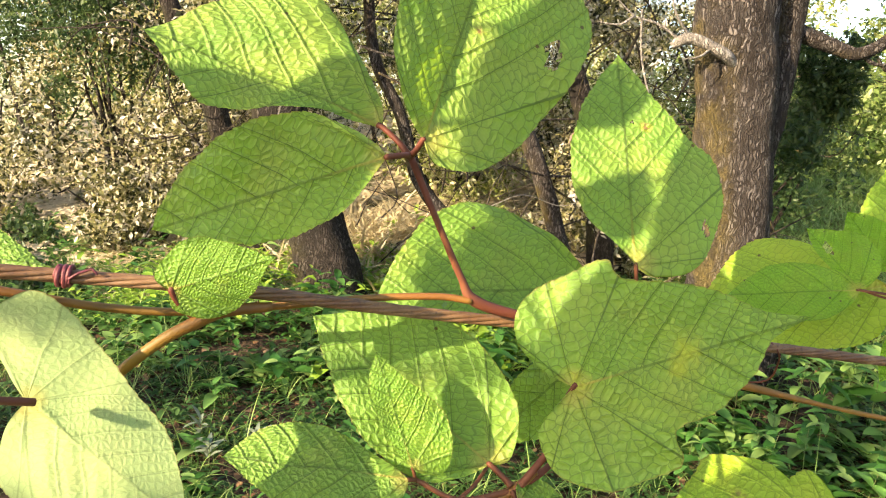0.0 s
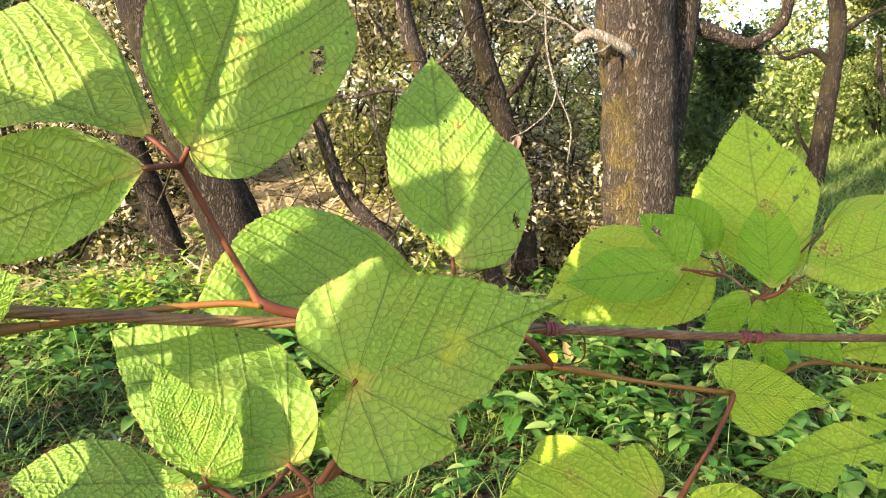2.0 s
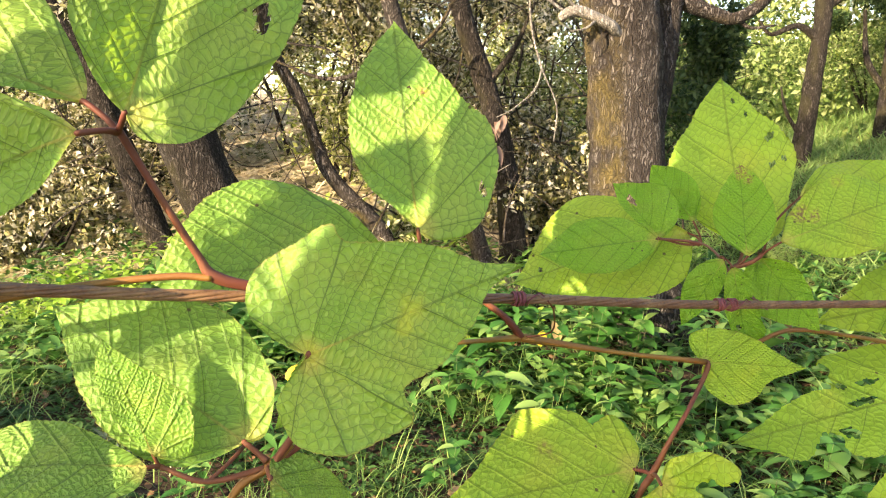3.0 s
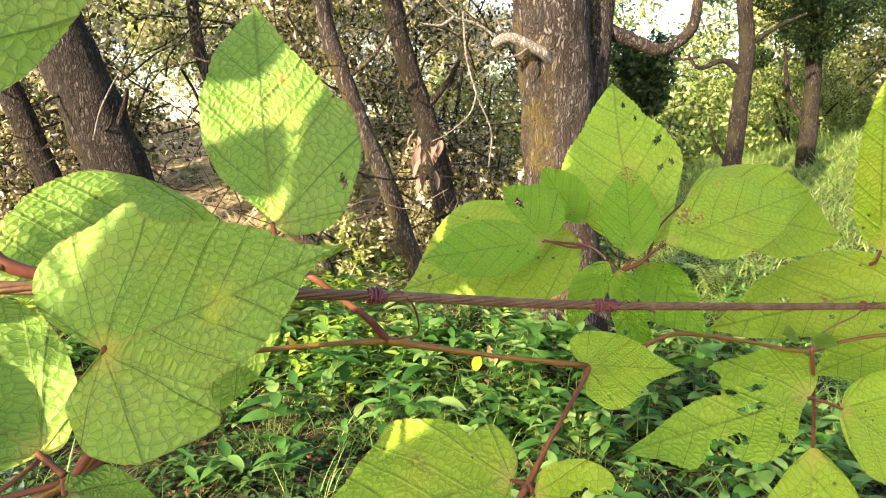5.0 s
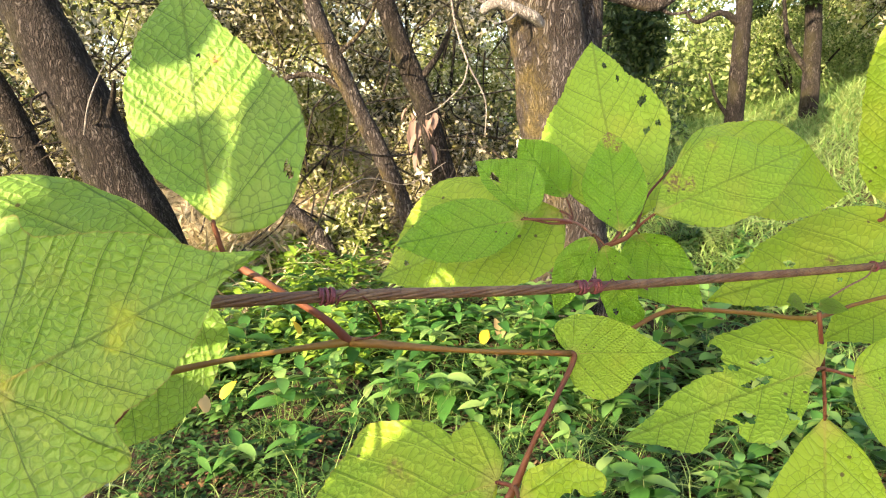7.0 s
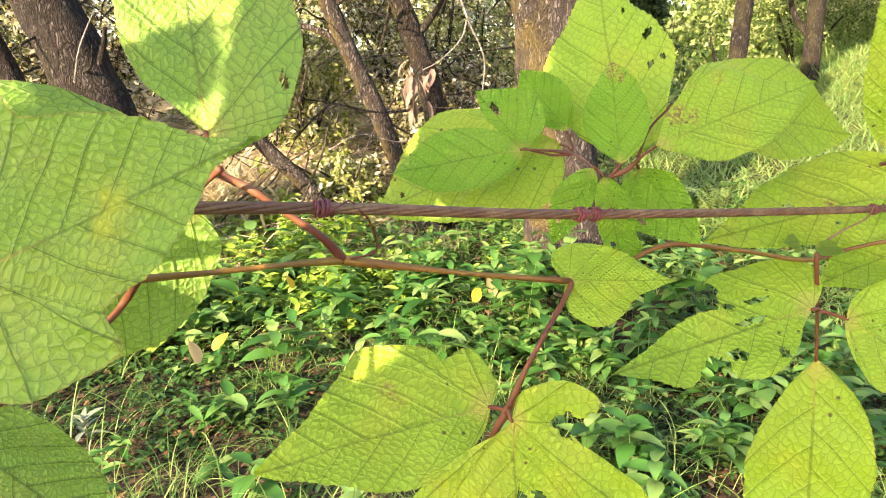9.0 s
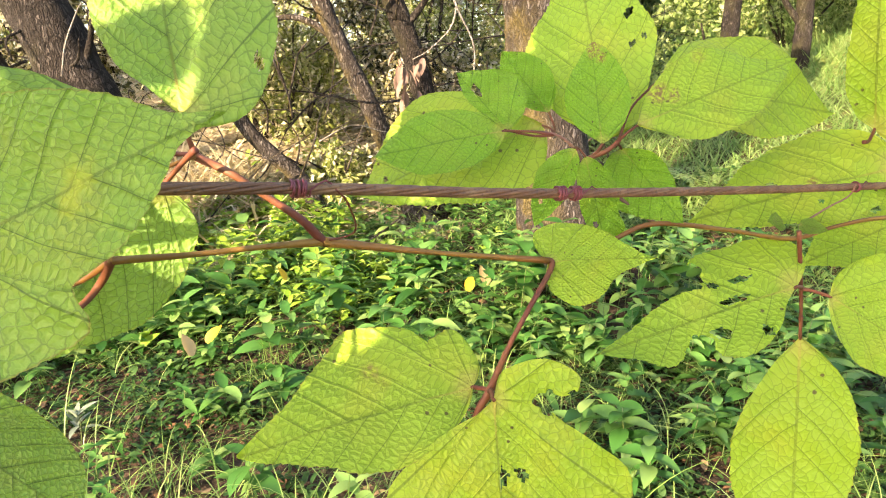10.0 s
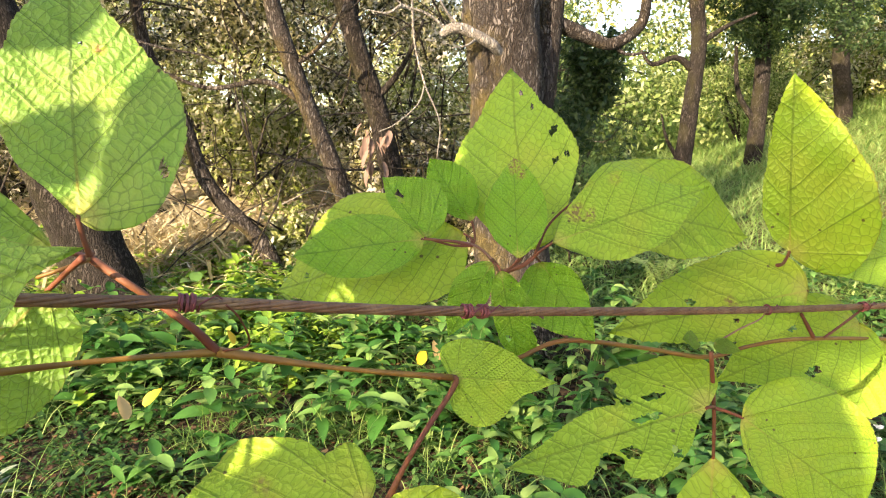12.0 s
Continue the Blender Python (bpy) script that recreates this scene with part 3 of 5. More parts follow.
plant = thing("climbing_vine", "shoot behind the wire with a tall sunlit leaf", "vine", "vine shoots on the wire")
tube("stem", [(0.1530, 0.4650, 1.2966), (0.1530, 0.4650, 1.2926), (0.1763, 0.4450, 1.2852), (0.1964, 0.4500, 1.2691), (0.2150, 0.4520, 1.2546), (0.2270, 0.4600, 1.2380)], [0.0022, 0.0028, 0.0024, 0.0022, 0.0026, 0.0032], STEM_RED, plant, "red stem")
tube("stem", [(0.1530, 0.4650, 1.2926), (0.1534, 0.4350, 1.2929), (0.1383, 0.4300, 1.2873)], [0.0014, 0.0011], STEM_OCHRE, plant, "cut side twig")
leaf(plant, (0.1492, 0.4571, 1.3172), (0.1236, 0.5103, 1.4739), left=((0.1, 0.08), (0.24, 0.2), (0.43, 0.25), (0.61, 0.23), (0.78, 0.16), (0.93, 0.06)), right=((-0.05, 0.07), (-0.04, 0.22), (0.06, 0.31), (0.25, 0.38), (0.43, 0.37), (0.59, 0.27), (0.75, 0.15), (0.9, 0.06)), face=(0.0, 0.0, 0.0), joint=(0.153, 0.465, 1.2926), fold=0.12, stains=((0.63, -0.10, 0.028, 1.0),), holes=((0.66, -0.035, 0.008, 1.0), (0.14, -0.3, 0.014, 2.2)), seed=7)
leaf(plant, (0.1223, 0.4842, 1.2933), (-0.0286, 0.41, 1.287), left=((0.2, 0.12), (0.46, 0.15), (0.75, 0.11), (0.9, 0.06)), right=((0.1, 0.18), (0.29, 0.36), (0.44, 0.43), (0.6, 0.42), (0.78, 0.32), (0.93, 0.13)), face=(0.0, 0.0, 0.5), joint=(0.153, 0.465, 1.2926), fold=0.1, holes=((0.8, 0.2, 0.016, 1.6), (0.76, 0.14, 0.014, 1.4), (0.72, 0.06, 0.012, 1.0), (0.55, 0.3, 0.016, 1.0)), seed=8)
tube("stem", [(0.2270, 0.4600, 1.2380), (0.1922, 0.4400, 1.2405), (0.1574, 0.4200, 1.2421), (0.1370, 0.3680, 1.2530)], [0.003, 0.0017, 0.0017, 0.0022], STEM_OCHRE, plant, "thin ochre stem")
tube("stem", [(0.1370, 0.3680, 1.2530), (0.1226, 0.3850, 1.2372), (0.1162, 0.3700, 1.2282), (0.0990, 0.3310, 1.2160), (0.0790, 0.3160, 1.2040)], [0.0026, 0.0022, 0.0017, 0.002, 0.0026], STEM_RED, plant, "red stem")
tube("stem", [(0.1370, 0.3680, 1.2530), (0.1155, 0.3850, 1.2398), (0.1056, 0.3800, 1.2360)], [0.0017, 0.0011], STEM_OCHRE, plant, "cut side twig")
tube("stem", [(0.2270, 0.4600, 1.2380), (0.3004, 0.4680, 1.2262), (0.3760, 0.4970, 1.2110)], [0.0034, 0.0016, 0.0024], STEM_OCHRE, plant, "thin ochre stem")
tube("tendril", [(0.2270, 0.4600, 1.2380), (0.2476, 0.4500, 1.2460), (0.2466, 0.4300, 1.2667), (0.2411, 0.4200, 1.2770)], [0.0007, 0.0006], STEM_RED, plant, "curling tendril")
leaf(plant, (0.1404, 0.438, 1.279), (0.0515, 0.415, 1.1758), left=((0.03, 0.19), (0.16, 0.26), (0.34, 0.3), (0.54, 0.27), (0.73, 0.16)), right=((0.11, 0.06), (0.35, 0.13), (0.66, 0.14)), face=(0.2, 0.0, 0.1), joint=(0.1667, 0.42, 1.3005), fold=0.05, seed=9)

plant = thing("climbing_vine", "broad heart-shaped green leaf with a yellow blotch", "vine", "vine shoots on the wire")
tube("stem", [(0.1060, 0.3070, 1.2620), (0.1000, 0.3200, 1.2350), (0.0830, 0.3160, 1.2080), (0.0790, 0.3160, 1.2040)], [0.0017, 0.002, 0.0024, 0.003], STEM_RED, plant, "red stem")
leaf(plant, (0.1054, 0.3023, 1.2741), (0.2142, 0.2975, 1.3264), left=((-0.06, 0.09), (-0.16, 0.21), (-0.16, 0.33), (-0.08, 0.43), (0.09, 0.47), (0.3, 0.48), (0.34, 0.39), (0.5, 0.31), (0.67, 0.23), (0.82, 0.09)), right=((-0.15, 0.09), (-0.22, 0.17), (-0.18, 0.33), (0.01, 0.44), (0.19, 0.44), (0.33, 0.41), (0.35, 0.28), (0.54, 0.24), (0.69, 0.16), (0.83, 0.04)), face=(-0.1, 0.02, 0.1), joint=(0.1, 0.32, 1.235), fold=0.1, curl=0.1, stains=((0.5, 0.02, 0.06, 0.0), (0.44, -0.04, 0.05, 0.0), (0.02, 0.0, 0.05, 0.2)), label='broad heart-shaped leaf with a yellow blotch', seed=10)

plant = thing("climbing_vine", "lower vine leaves crossing on orange stalks below the wire", "vine", "vine shoots on the wire")
tube("stem", [(0.0910, 0.3200, 1.2160), (0.0790, 0.3160, 1.2040), (0.0639, 0.3100, 1.1944), (0.0522, 0.3050, 1.1728)], [0.0022, 0.003, 0.0024, 0.0022], STEM_OCHRE, plant, "orange stem")
tube("stem", [(0.0790, 0.3160, 1.2040), (0.0505, 0.3000, 1.2026), (0.0263, 0.2960, 1.2126)], [0.0018, 0.0016, 0.0014], STEM_RED, plant, "red stem")
tube("stem", [(0.0505, 0.3000, 1.2026), (0.0579, 0.3100, 1.2076), (0.0633, 0.3250, 1.2122)], [0.0012, 0.0012], STEM_RED, plant, "red stem")
leaf(plant, (0.0651, 0.3182, 1.2168), (-0.0516, 0.3369, 1.2886), left=((0.06, 0.1), (0.14, 0.21), (0.29, 0.26), (0.46, 0.26), (0.65, 0.2), (0.85, 0.09)), right=((-0.05, 0.06), (-0.01, 0.17), (0.07, 0.26), (0.22, 0.34), (0.38, 0.38), (0.58, 0.33), (0.81, 0.17)), face=(-0.1, 0.0, 0.2), joint=(0.078, 0.316, 1.207), fold=0.12, seed=11)
leaf(plant, (0.0251, 0.2932, 1.2202), (0.0011, 0.2931, 1.2819), left=((0.21, 0.09), (0.58, 0.14), (0.81, 0.12)), right=((-0.13, 0.18), (-0.04, 0.31), (0.23, 0.39), (0.45, 0.34), (0.73, 0.16)), face=(-0.3, 0.0, 0.1), joint=(0.0263, 0.296, 1.2126), material=LEAF_S, fold=0.12, seed=12, stalk=0.001)
leaf(plant, (0.0237, 0.289, 1.2158), (-0.0818, 0.2832, 1.2176), left=((0.04, 0.13), (0.3, 0.24), (0.59, 0.21), (0.83, 0.1)), right=((0.07, 0.05), (0.28, 0.15), (0.55, 0.23), (0.76, 0.22), (0.92, 0.12)), face=(0.0, 0.0, 0.7), joint=(0.0263, 0.296, 1.2126), fold=0.1, seed=13, stalk=0.0012)
leaf(plant, (0.083, 0.3061, 1.2027), (0.1343, 0.31, 1.1522), left=((-0.08, 0.13), (0.06, 0.3), (0.37, 0.36), (0.67, 0.33), (0.89, 0.2)), right=((0.11, 0.11), (0.26, 0.22), (0.59, 0.23)), face=(0.0, 0.0, 0.6), joint=(0.079, 0.316, 1.204), fold=-0.1, seed=14)

plant = thing("climbing_vine", "hanging reddish stem with a small heart-shaped leaf and torn leaves", "vine", "vine shoots on the wire")
tube("stem", [(0.3720, 0.4970, 1.2120), (0.3790, 0.4970, 1.2070), (0.3559, 0.4650, 1.1842), (0.3430, 0.4600, 1.1620), (0.3305, 0.4590, 1.1323), (0.3225, 0.4570, 1.1190), (0.3110, 0.4550, 1.0860)], [0.0019, 0.0021, 0.0018, 0.0018, 0.0031, 0.0026, 0.0019], STEM_RED, plant, "hairy red stem")
leaf(plant, (0.3786, 0.5037, 1.208), (0.4421, 0.469, 1.2194), left=((-0.15, 0.15), (-0.16, 0.32), (0.15, 0.41), (0.51, 0.28), (0.81, 0.08)), right=((-0.01, 0.21), (0.1, 0.36), (0.32, 0.44), (0.54, 0.33), (0.62, 0.19), (0.85, 0.07)), face=(0.0, -0.3, 0.6), joint=(0.376, 0.497, 1.211), material=LEAF_Y, fold=0.05, seed=15, stalk=0.0013)
leaf(plant, (0.3204, 0.4705, 1.1305), (0.1661, 0.435, 1.1095), left=((0.08, 0.12), (0.24, 0.22), (0.43, 0.24), (0.6, 0.2), (0.85, 0.08)), right=((-0.06, 0.08), (-0.06, 0.16), (-0.01, 0.29), (0.1, 0.27), (0.14, 0.25), (0.2, 0.34), (0.44, 0.42), (0.58, 0.33), (0.76, 0.16)), face=(0.0, -0.1, 0.7), joint=(0.3305, 0.459, 1.1323), material=LEAF_Y, fold=0.1, stains=((0.4, -0.19, 0.045, 0.8), (0.36, -0.13, 0.035, 0.3)), seed=16)
leaf(plant, (0.3303, 0.4346, 1.1385), (0.3356, 0.41, 1.0201), left=((-0.15, 0.06), (-0.21, 0.26), (-0.13, 0.43), (-0.04, 0.43), (0.02, 0.32), (0.13, 0.35), (0.24, 0.41), (0.28, 0.57), (0.45, 0.67), (0.74, 0.54)), right=((0.13, 0.16), (0.25, 0.35), (0.36, 0.51), (0.51, 0.6), (0.72, 0.52)), face=(0.0, -0.2, 0.5), joint=(0.3305, 0.459, 1.1323), material=LEAF_Y, fold=0.15, holes=((0.03, 0.3, 0.075, 1.0), (0.01, 0.4, 0.05, 0.8), (0.42, 0.02, 0.03, 1.3), (0.4, 0.12, 0.03, 1.0)), seed=17)

plant = thing("climbing_vine", "vine with insect-eaten yellowing leaves hanging beside the wire", "vine", "vine shoots on the wire")
tube("stem", [(0.4324, 0.5500, 1.2088), (0.4737, 0.5650, 1.2197), (0.5491, 0.6000, 1.2051), (0.6318, 0.6400, 1.1854), (0.6868, 0.6600, 1.1914), (0.7516, 0.6800, 1.1938), (0.9125, 0.7400, 1.1798)], [0.0019, 0.0021, 0.0019, 0.0023, 0.0019, 0.0022, 0.002], STEM_OCHRE, plant, "brown ochre stem")
tube("stem", [(0.6192, 0.6083, 1.1996), (0.6352, 0.6228, 1.1421), (0.6400, 0.6227, 1.0949)], [0.0022, 0.0019, 0.0013], STEM_RED, plant, "red stalk")
tube("stem", [(0.7656, 0.6830, 1.1944), (0.7511, 0.6750, 1.2098), (0.7371, 0.6650, 1.2229)], [0.0022, 0.0016], STEM_RED, plant, "short red stub")
tube("stem", [(0.7765, 0.6830, 1.1946), (0.7993, 0.6900, 1.2068), (0.8274, 0.7050, 1.2175)], [0.0013, 0.0013], STEM_RED, plant, "thin stalk")
tube("tendril", [(0.6413, 0.6450, 1.1972), (0.6619, 0.6400, 1.2132), (0.6772, 0.6350, 1.2241), (0.6801, 0.6300, 1.2356)], [0.001, 0.0006], STEM_BROWN, plant, "thin dry tendril")
leaf(plant, (0.6179, 0.6008, 1.1514), (0.4321, 0.5627, 1.116), left=((0.11, 0.07), (0.22, 0.17), (0.39, 0.24), (0.51, 0.18), (0.55, 0.05), (0.7, 0.16), (0.86, 0.08)), right=((-0.1, 0.09), (-0.12, 0.22), (0.04, 0.3), (0.29, 0.31), (0.46, 0.23), (0.41, 0.12), (0.54, 0.13), (0.7, 0.09)), face=(0.0, -0.2, 0.7), joint=(0.6352, 0.6228, 1.1421), material=LEAF_Y, fold=0.06, holes=((0.57, 0.15, 0.085, 0.7), (0.45, 0.1, 0.035, 1.0), (0.44, -0.22, 0.075, 0.8), (0.3, -0.03, 0.02, 3.0), (0.22, -0.12, 0.018, 2.6), (0.27, 0.16, 0.03, 0.7), (0.36, -0.13, 0.02, 1.5)), label='yellowing leaf riddled with insect holes', seed=18)
leaf(plant, (0.6395, 0.6227, 1.0949), (0.6311, 0.585, 0.8756), left=((0.06, 0.08), (0.19, 0.18), (0.42, 0.23), (0.64, 0.2), (0.85, 0.1)), right=((0.15, 0.11), (0.37, 0.22), (0.57, 0.25), (0.77, 0.21), (0.92, 0.09)), face=(0.0, -0.2, 0.5), joint=(0.638, 0.6227, 1.115), material=LEAF_Y, fold=0.12, seed=19)
leaf(plant, (0.6596, 0.6168, 1.1357), (0.7677, 0.58, 1.0664), left=((-0.03, 0.2), (0.15, 0.45), (0.45, 0.55), (0.72, 0.51), (0.91, 0.34)), right=((0.1, 0.16), (0.3, 0.29), (0.54, 0.27), (0.82, 0.13)), face=(0.0, -0.2, 0.5), joint=(0.6352, 0.6228, 1.1421), material=LEAF_Y, fold=0.1, seed=20)
leaf(plant, (0.6219, 0.64, 1.201), (0.6022, 0.63, 1.2051), width=0.8, face=(0, 0, 0.3), seed=21)
leaf(plant, (0.6397, 0.642, 1.1981), (0.6614, 0.632, 1.1938), width=0.62, face=(0, 0, 0.3), seed=22)
leaf(plant, (0.758, 0.69, 1.2413), (0.5488, 0.6669, 1.2051), left=((0.1, 0.12), (0.34, 0.19), (0.59, 0.16), (0.81, 0.09)), right=((0.02, 0.17), (0.18, 0.26), (0.4, 0.26), (0.64, 0.19), (0.86, 0.07)), face=(0.1, -0.1, 0.5), joint=(0.7497, 0.7, 1.2121), material=LEAF_Y, fold=0.1, stains=((0.4, -0.02, 0.035, 1.0),), holes=((0.58, -0.06, 0.018, 1.2), (0.42, 0.08, 0.012, 1.0)), seed=23)
leaf(plant, (0.7508, 0.7174, 1.2773), (0.712, 0.6858, 1.4538), left=((0.08, 0.08), (0.28, 0.14), (0.56, 0.12), (0.81, 0.07)), right=((-0.1, 0.12), (-0.1, 0.3), (0.11, 0.42), (0.33, 0.43), (0.52, 0.36), (0.78, 0.19)), face=(-0.2, 0.0, 0.1), joint=(0.7161, 0.68, 1.268), material=LEAF_Y, fold=0.1, seed=24)
leaf(plant, (0.8889, 0.7, 1.2875), (0.7659, 0.69, 1.2648), width=0.7, lobe=0.1, face=(0, 0, 0.4), material=LEAF_Y, seed=25)
leaf(plant, (0.8487, 0.73, 1.1974), (0.6775, 0.7, 1.1455), width=0.62, lobe=0.1, face=(0, -0.1, 0.4), material=LEAF_Y, holes=((0.45, 0.155, 0.03, 1.5), (0.4, -0.124, 0.03, 1)), seed=26)
leaf(plant, (0.8855, 0.74, 1.1793), (0.8444, 0.72, 1.0813), width=0.8, lobe=0.1, face=(0, -0.1, 0.4), material=LEAF_Y, seed=27)

plant = thing("climbing_vine", "leafy shoot tip of crowded yellow-green leaves behind the wire", "vine", "vine shoots on the wire")
tube("stem", [(0.4799, 0.5800, 1.2175), (0.4480, 0.5950, 1.2420), (0.4260, 0.5970, 1.2650), (0.4162, 0.5951, 1.2782), (0.3995, 0.6000, 1.2900), (0.3640, 0.6000, 1.2935)], [0.0016, 0.0016, 0.0017, 0.0014, 0.0011, 0.0009], STEM_BROWN, plant, "red brown shoot")
tube("stem", [(0.4239, 0.5850, 1.2702), (0.4388, 0.5800, 1.2771), (0.4476, 0.5800, 1.2843)], [0.0022, 0.0018], STEM_RED, plant, "short stalk")
leaf(plant, (0.4512, 0.63, 1.2839), (0.4428, 0.7146, 1.449), left=((0.15, 0.19), (0.35, 0.3), (0.54, 0.33), (0.77, 0.21), (0.92, 0.08)), right=((0.02, 0.17), (0.23, 0.24), (0.41, 0.3), (0.56, 0.27), (0.72, 0.16), (0.89, 0.07)), face=(-0.2, 0.0, 0.1), joint=(0.4239, 0.585, 1.2702), material=LEAF_Y, fold=0.12, holes=((0.56, -0.2, 0.022, 1.0), (0.41, -0.19, 0.018, 0.7), (0.43, -0.25, 0.012, 1.4), (0.84, -0.04, 0.010, 1.8), (0.73, -0.1, 0.009, 1.8)), seed=28)
leaf(plant, (0.4347, 0.58, 1.2822), (0.43, 0.6084, 1.3641), left=((0.22, 0.22), (0.45, 0.3), (0.7, 0.21), (0.89, 0.09)), right=((0.12, 0.19), (0.35, 0.3), (0.6, 0.27), (0.85, 0.15)), face=(-0.1, 0.0, 0.2), joint=(0.4239, 0.585, 1.2702), material=LEAF_DEEP, fold=0.1, stains=((0.92, -0.02, 0.1, 1.0), (0.8, -0.08, 0.05, 1.0)), seed=29, stalk=0.0011)
leaf(plant, (0.3619, 0.602, 1.2939), (0.3228, 0.6379, 1.3421), left=((0.3, 0.08), (0.65, 0.11)), right=((0.01, 0.25), (0.2, 0.44), (0.52, 0.47), (0.77, 0.25)), face=(0.0, 0.0, 0.3), joint=(0.3995, 0.6, 1.289), material=LEAF_DEEP, fold=0.1, holes=((0.62, -0.03, 0.05, 1.6),), seed=30, stalk=0.001)
leaf(plant, (0.404, 0.64, 1.305), (0.3646, 0.66, 1.3583), left=((0.2, 0.16), (0.5, 0.26), (0.8, 0.16)), right=((0.15, 0.22), (0.45, 0.34), (0.75, 0.24)), face=(-0.2, 0.0, 0.3), joint=(0.4, 0.6, 1.289), material=LEAF_DEEP, seed=31, stalk=0.001)
leaf(plant, (0.3594, 0.5954, 1.2939), (0.2512, 0.6023, 1.2768), left=((0.07, 0.11), (0.31, 0.24), (0.61, 0.22), (0.83, 0.11)), right=((0.11, 0.15), (0.34, 0.25), (0.61, 0.24), (0.83, 0.13)), face=(0.1, -0.1, 0.5), joint=(0.3995, 0.6, 1.289), material=LEAF_DEEP, fold=0.05, holes=((0.45, 0.232, 0.008, 1),), seed=32, stalk=0.001)
leaf(plant, (0.3961, 0.63, 1.2952), (0.2277, 0.6567, 1.2371), left=((0.03, 0.16), (0.13, 0.26), (0.35, 0.28), (0.62, 0.19), (0.85, 0.09)), right=((0.16, 0.17), (0.32, 0.34), (0.56, 0.39), (0.74, 0.26), (0.87, 0.12)), face=(0.1, 0.0, 0.5), joint=(0.3995, 0.6, 1.289), material=LEAF_Y, fold=0.05, holes=((0.5, 0.3, 0.03, 1.6), (0.42, 0.29, 0.022, 1.0), (0.62, -0.08, 0.014, 1.5), (0.82, -0.03, 0.012, 1.2)), seed=33, stalk=0.001)
leaf(plant, (0.414, 0.578, 1.2790), (0.380, 0.575, 1.2180), left=((0.12, 0.1), (0.4, 0.17), (0.75, 0.1)), right=((0.1, 0.16), (0.4, 0.27), (0.75, 0.17)), face=(0.1, -0.2, 0.3), joint=(0.4162, 0.5951, 1.2782), material=LEAF_DEEP, holes=((0.7, -0.08, 0.03, 1.0),), seed=34, stalk=0.0009)
leaf(plant, (0.4614, 0.6162, 1.2752), (0.4976, 0.5638, 1.2205), left=((0.25, 0.21), (0.51, 0.21), (0.78, 0.12)), right=((0.08, 0.3), (0.34, 0.43), (0.64, 0.33)), face=(0.0, -0.1, 0.4), joint=(0.4476, 0.58, 1.2843), material=LEAF_DEEP, seed=35, stalk=0.001)
leaf(plant, (0.4190, 0.570, 1.2745), (0.4370, 0.565, 1.2000), left=((0.1, 0.12), (0.4, 0.25), (0.62, 0.2), (0.85, 0.22)), right=((0.1, 0.1), (0.4, 0.16), (0.75, 0.13)), face=(0.1, -0.2, 0.3), joint=(0.4162, 0.5951, 1.2782), material=LEAF_DEEP, holes=((0.45, 0.16, 0.05, 1.5), (0.72, -0.05, 0.03, 1.0)), seed=36, stalk=0.0009)
leaf(plant, (0.4602, 0.5743, 1.2969), (0.6023, 0.603, 1.3498), left=((0.16, 0.15), (0.39, 0.24), (0.6, 0.24), (0.8, 0.1)), right=((0.11, 0.13), (0.29, 0.21), (0.55, 0.22), (0.8, 0.1)), face=(0.1, -0.1, 0.5), joint=(0.4476, 0.58, 1.2843), material=LEAF_Y, fold=0.06, stains=((0.2, 0.12, 0.06, 1.0), (0.27, 0.07, 0.05, 1.0), (0.5, 0.22, 0.05, 0.4)), seed=37, stalk=0.001)
leaf(plant, (0.4963, 0.625, 1.3324), (0.6819, 0.6667, 1.2997), left=((0.11, 0.17), (0.32, 0.27), (0.58, 0.29), (0.83, 0.2)), right=((0.12, 0.13), (0.4, 0.2), (0.68, 0.17)), face=(0.1, -0.1, 0.5), joint=(0.4476, 0.58, 1.2843), material=LEAF_Y, fold=0.06, seed=38, stalk=0.001)

# leaves added out of view, each set on a sun ray to shade the shoots
plant = thing("climbing_vine", "added unseen vine leaves that shade the shoots", "vine", "vine shoots on the wire")
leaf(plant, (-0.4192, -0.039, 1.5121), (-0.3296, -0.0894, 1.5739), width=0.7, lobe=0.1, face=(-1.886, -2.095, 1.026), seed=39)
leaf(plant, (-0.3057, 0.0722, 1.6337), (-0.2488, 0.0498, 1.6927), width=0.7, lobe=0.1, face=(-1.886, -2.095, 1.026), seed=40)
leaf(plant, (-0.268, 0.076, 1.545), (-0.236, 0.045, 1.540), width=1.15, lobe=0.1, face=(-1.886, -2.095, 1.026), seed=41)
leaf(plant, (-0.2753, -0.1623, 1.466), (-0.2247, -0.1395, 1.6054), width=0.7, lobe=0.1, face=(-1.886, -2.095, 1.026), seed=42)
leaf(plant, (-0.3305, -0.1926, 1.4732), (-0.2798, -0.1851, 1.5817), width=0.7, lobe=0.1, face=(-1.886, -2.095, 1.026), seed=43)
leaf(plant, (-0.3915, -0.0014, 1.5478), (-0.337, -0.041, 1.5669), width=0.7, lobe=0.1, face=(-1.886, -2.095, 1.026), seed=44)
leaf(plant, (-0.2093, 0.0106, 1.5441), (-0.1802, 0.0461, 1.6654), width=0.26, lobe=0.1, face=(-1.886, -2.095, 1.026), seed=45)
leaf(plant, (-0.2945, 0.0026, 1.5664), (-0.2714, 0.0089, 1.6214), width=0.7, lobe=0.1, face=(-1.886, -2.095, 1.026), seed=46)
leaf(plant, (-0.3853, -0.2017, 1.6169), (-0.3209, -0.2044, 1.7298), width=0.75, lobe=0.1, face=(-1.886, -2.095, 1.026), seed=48)
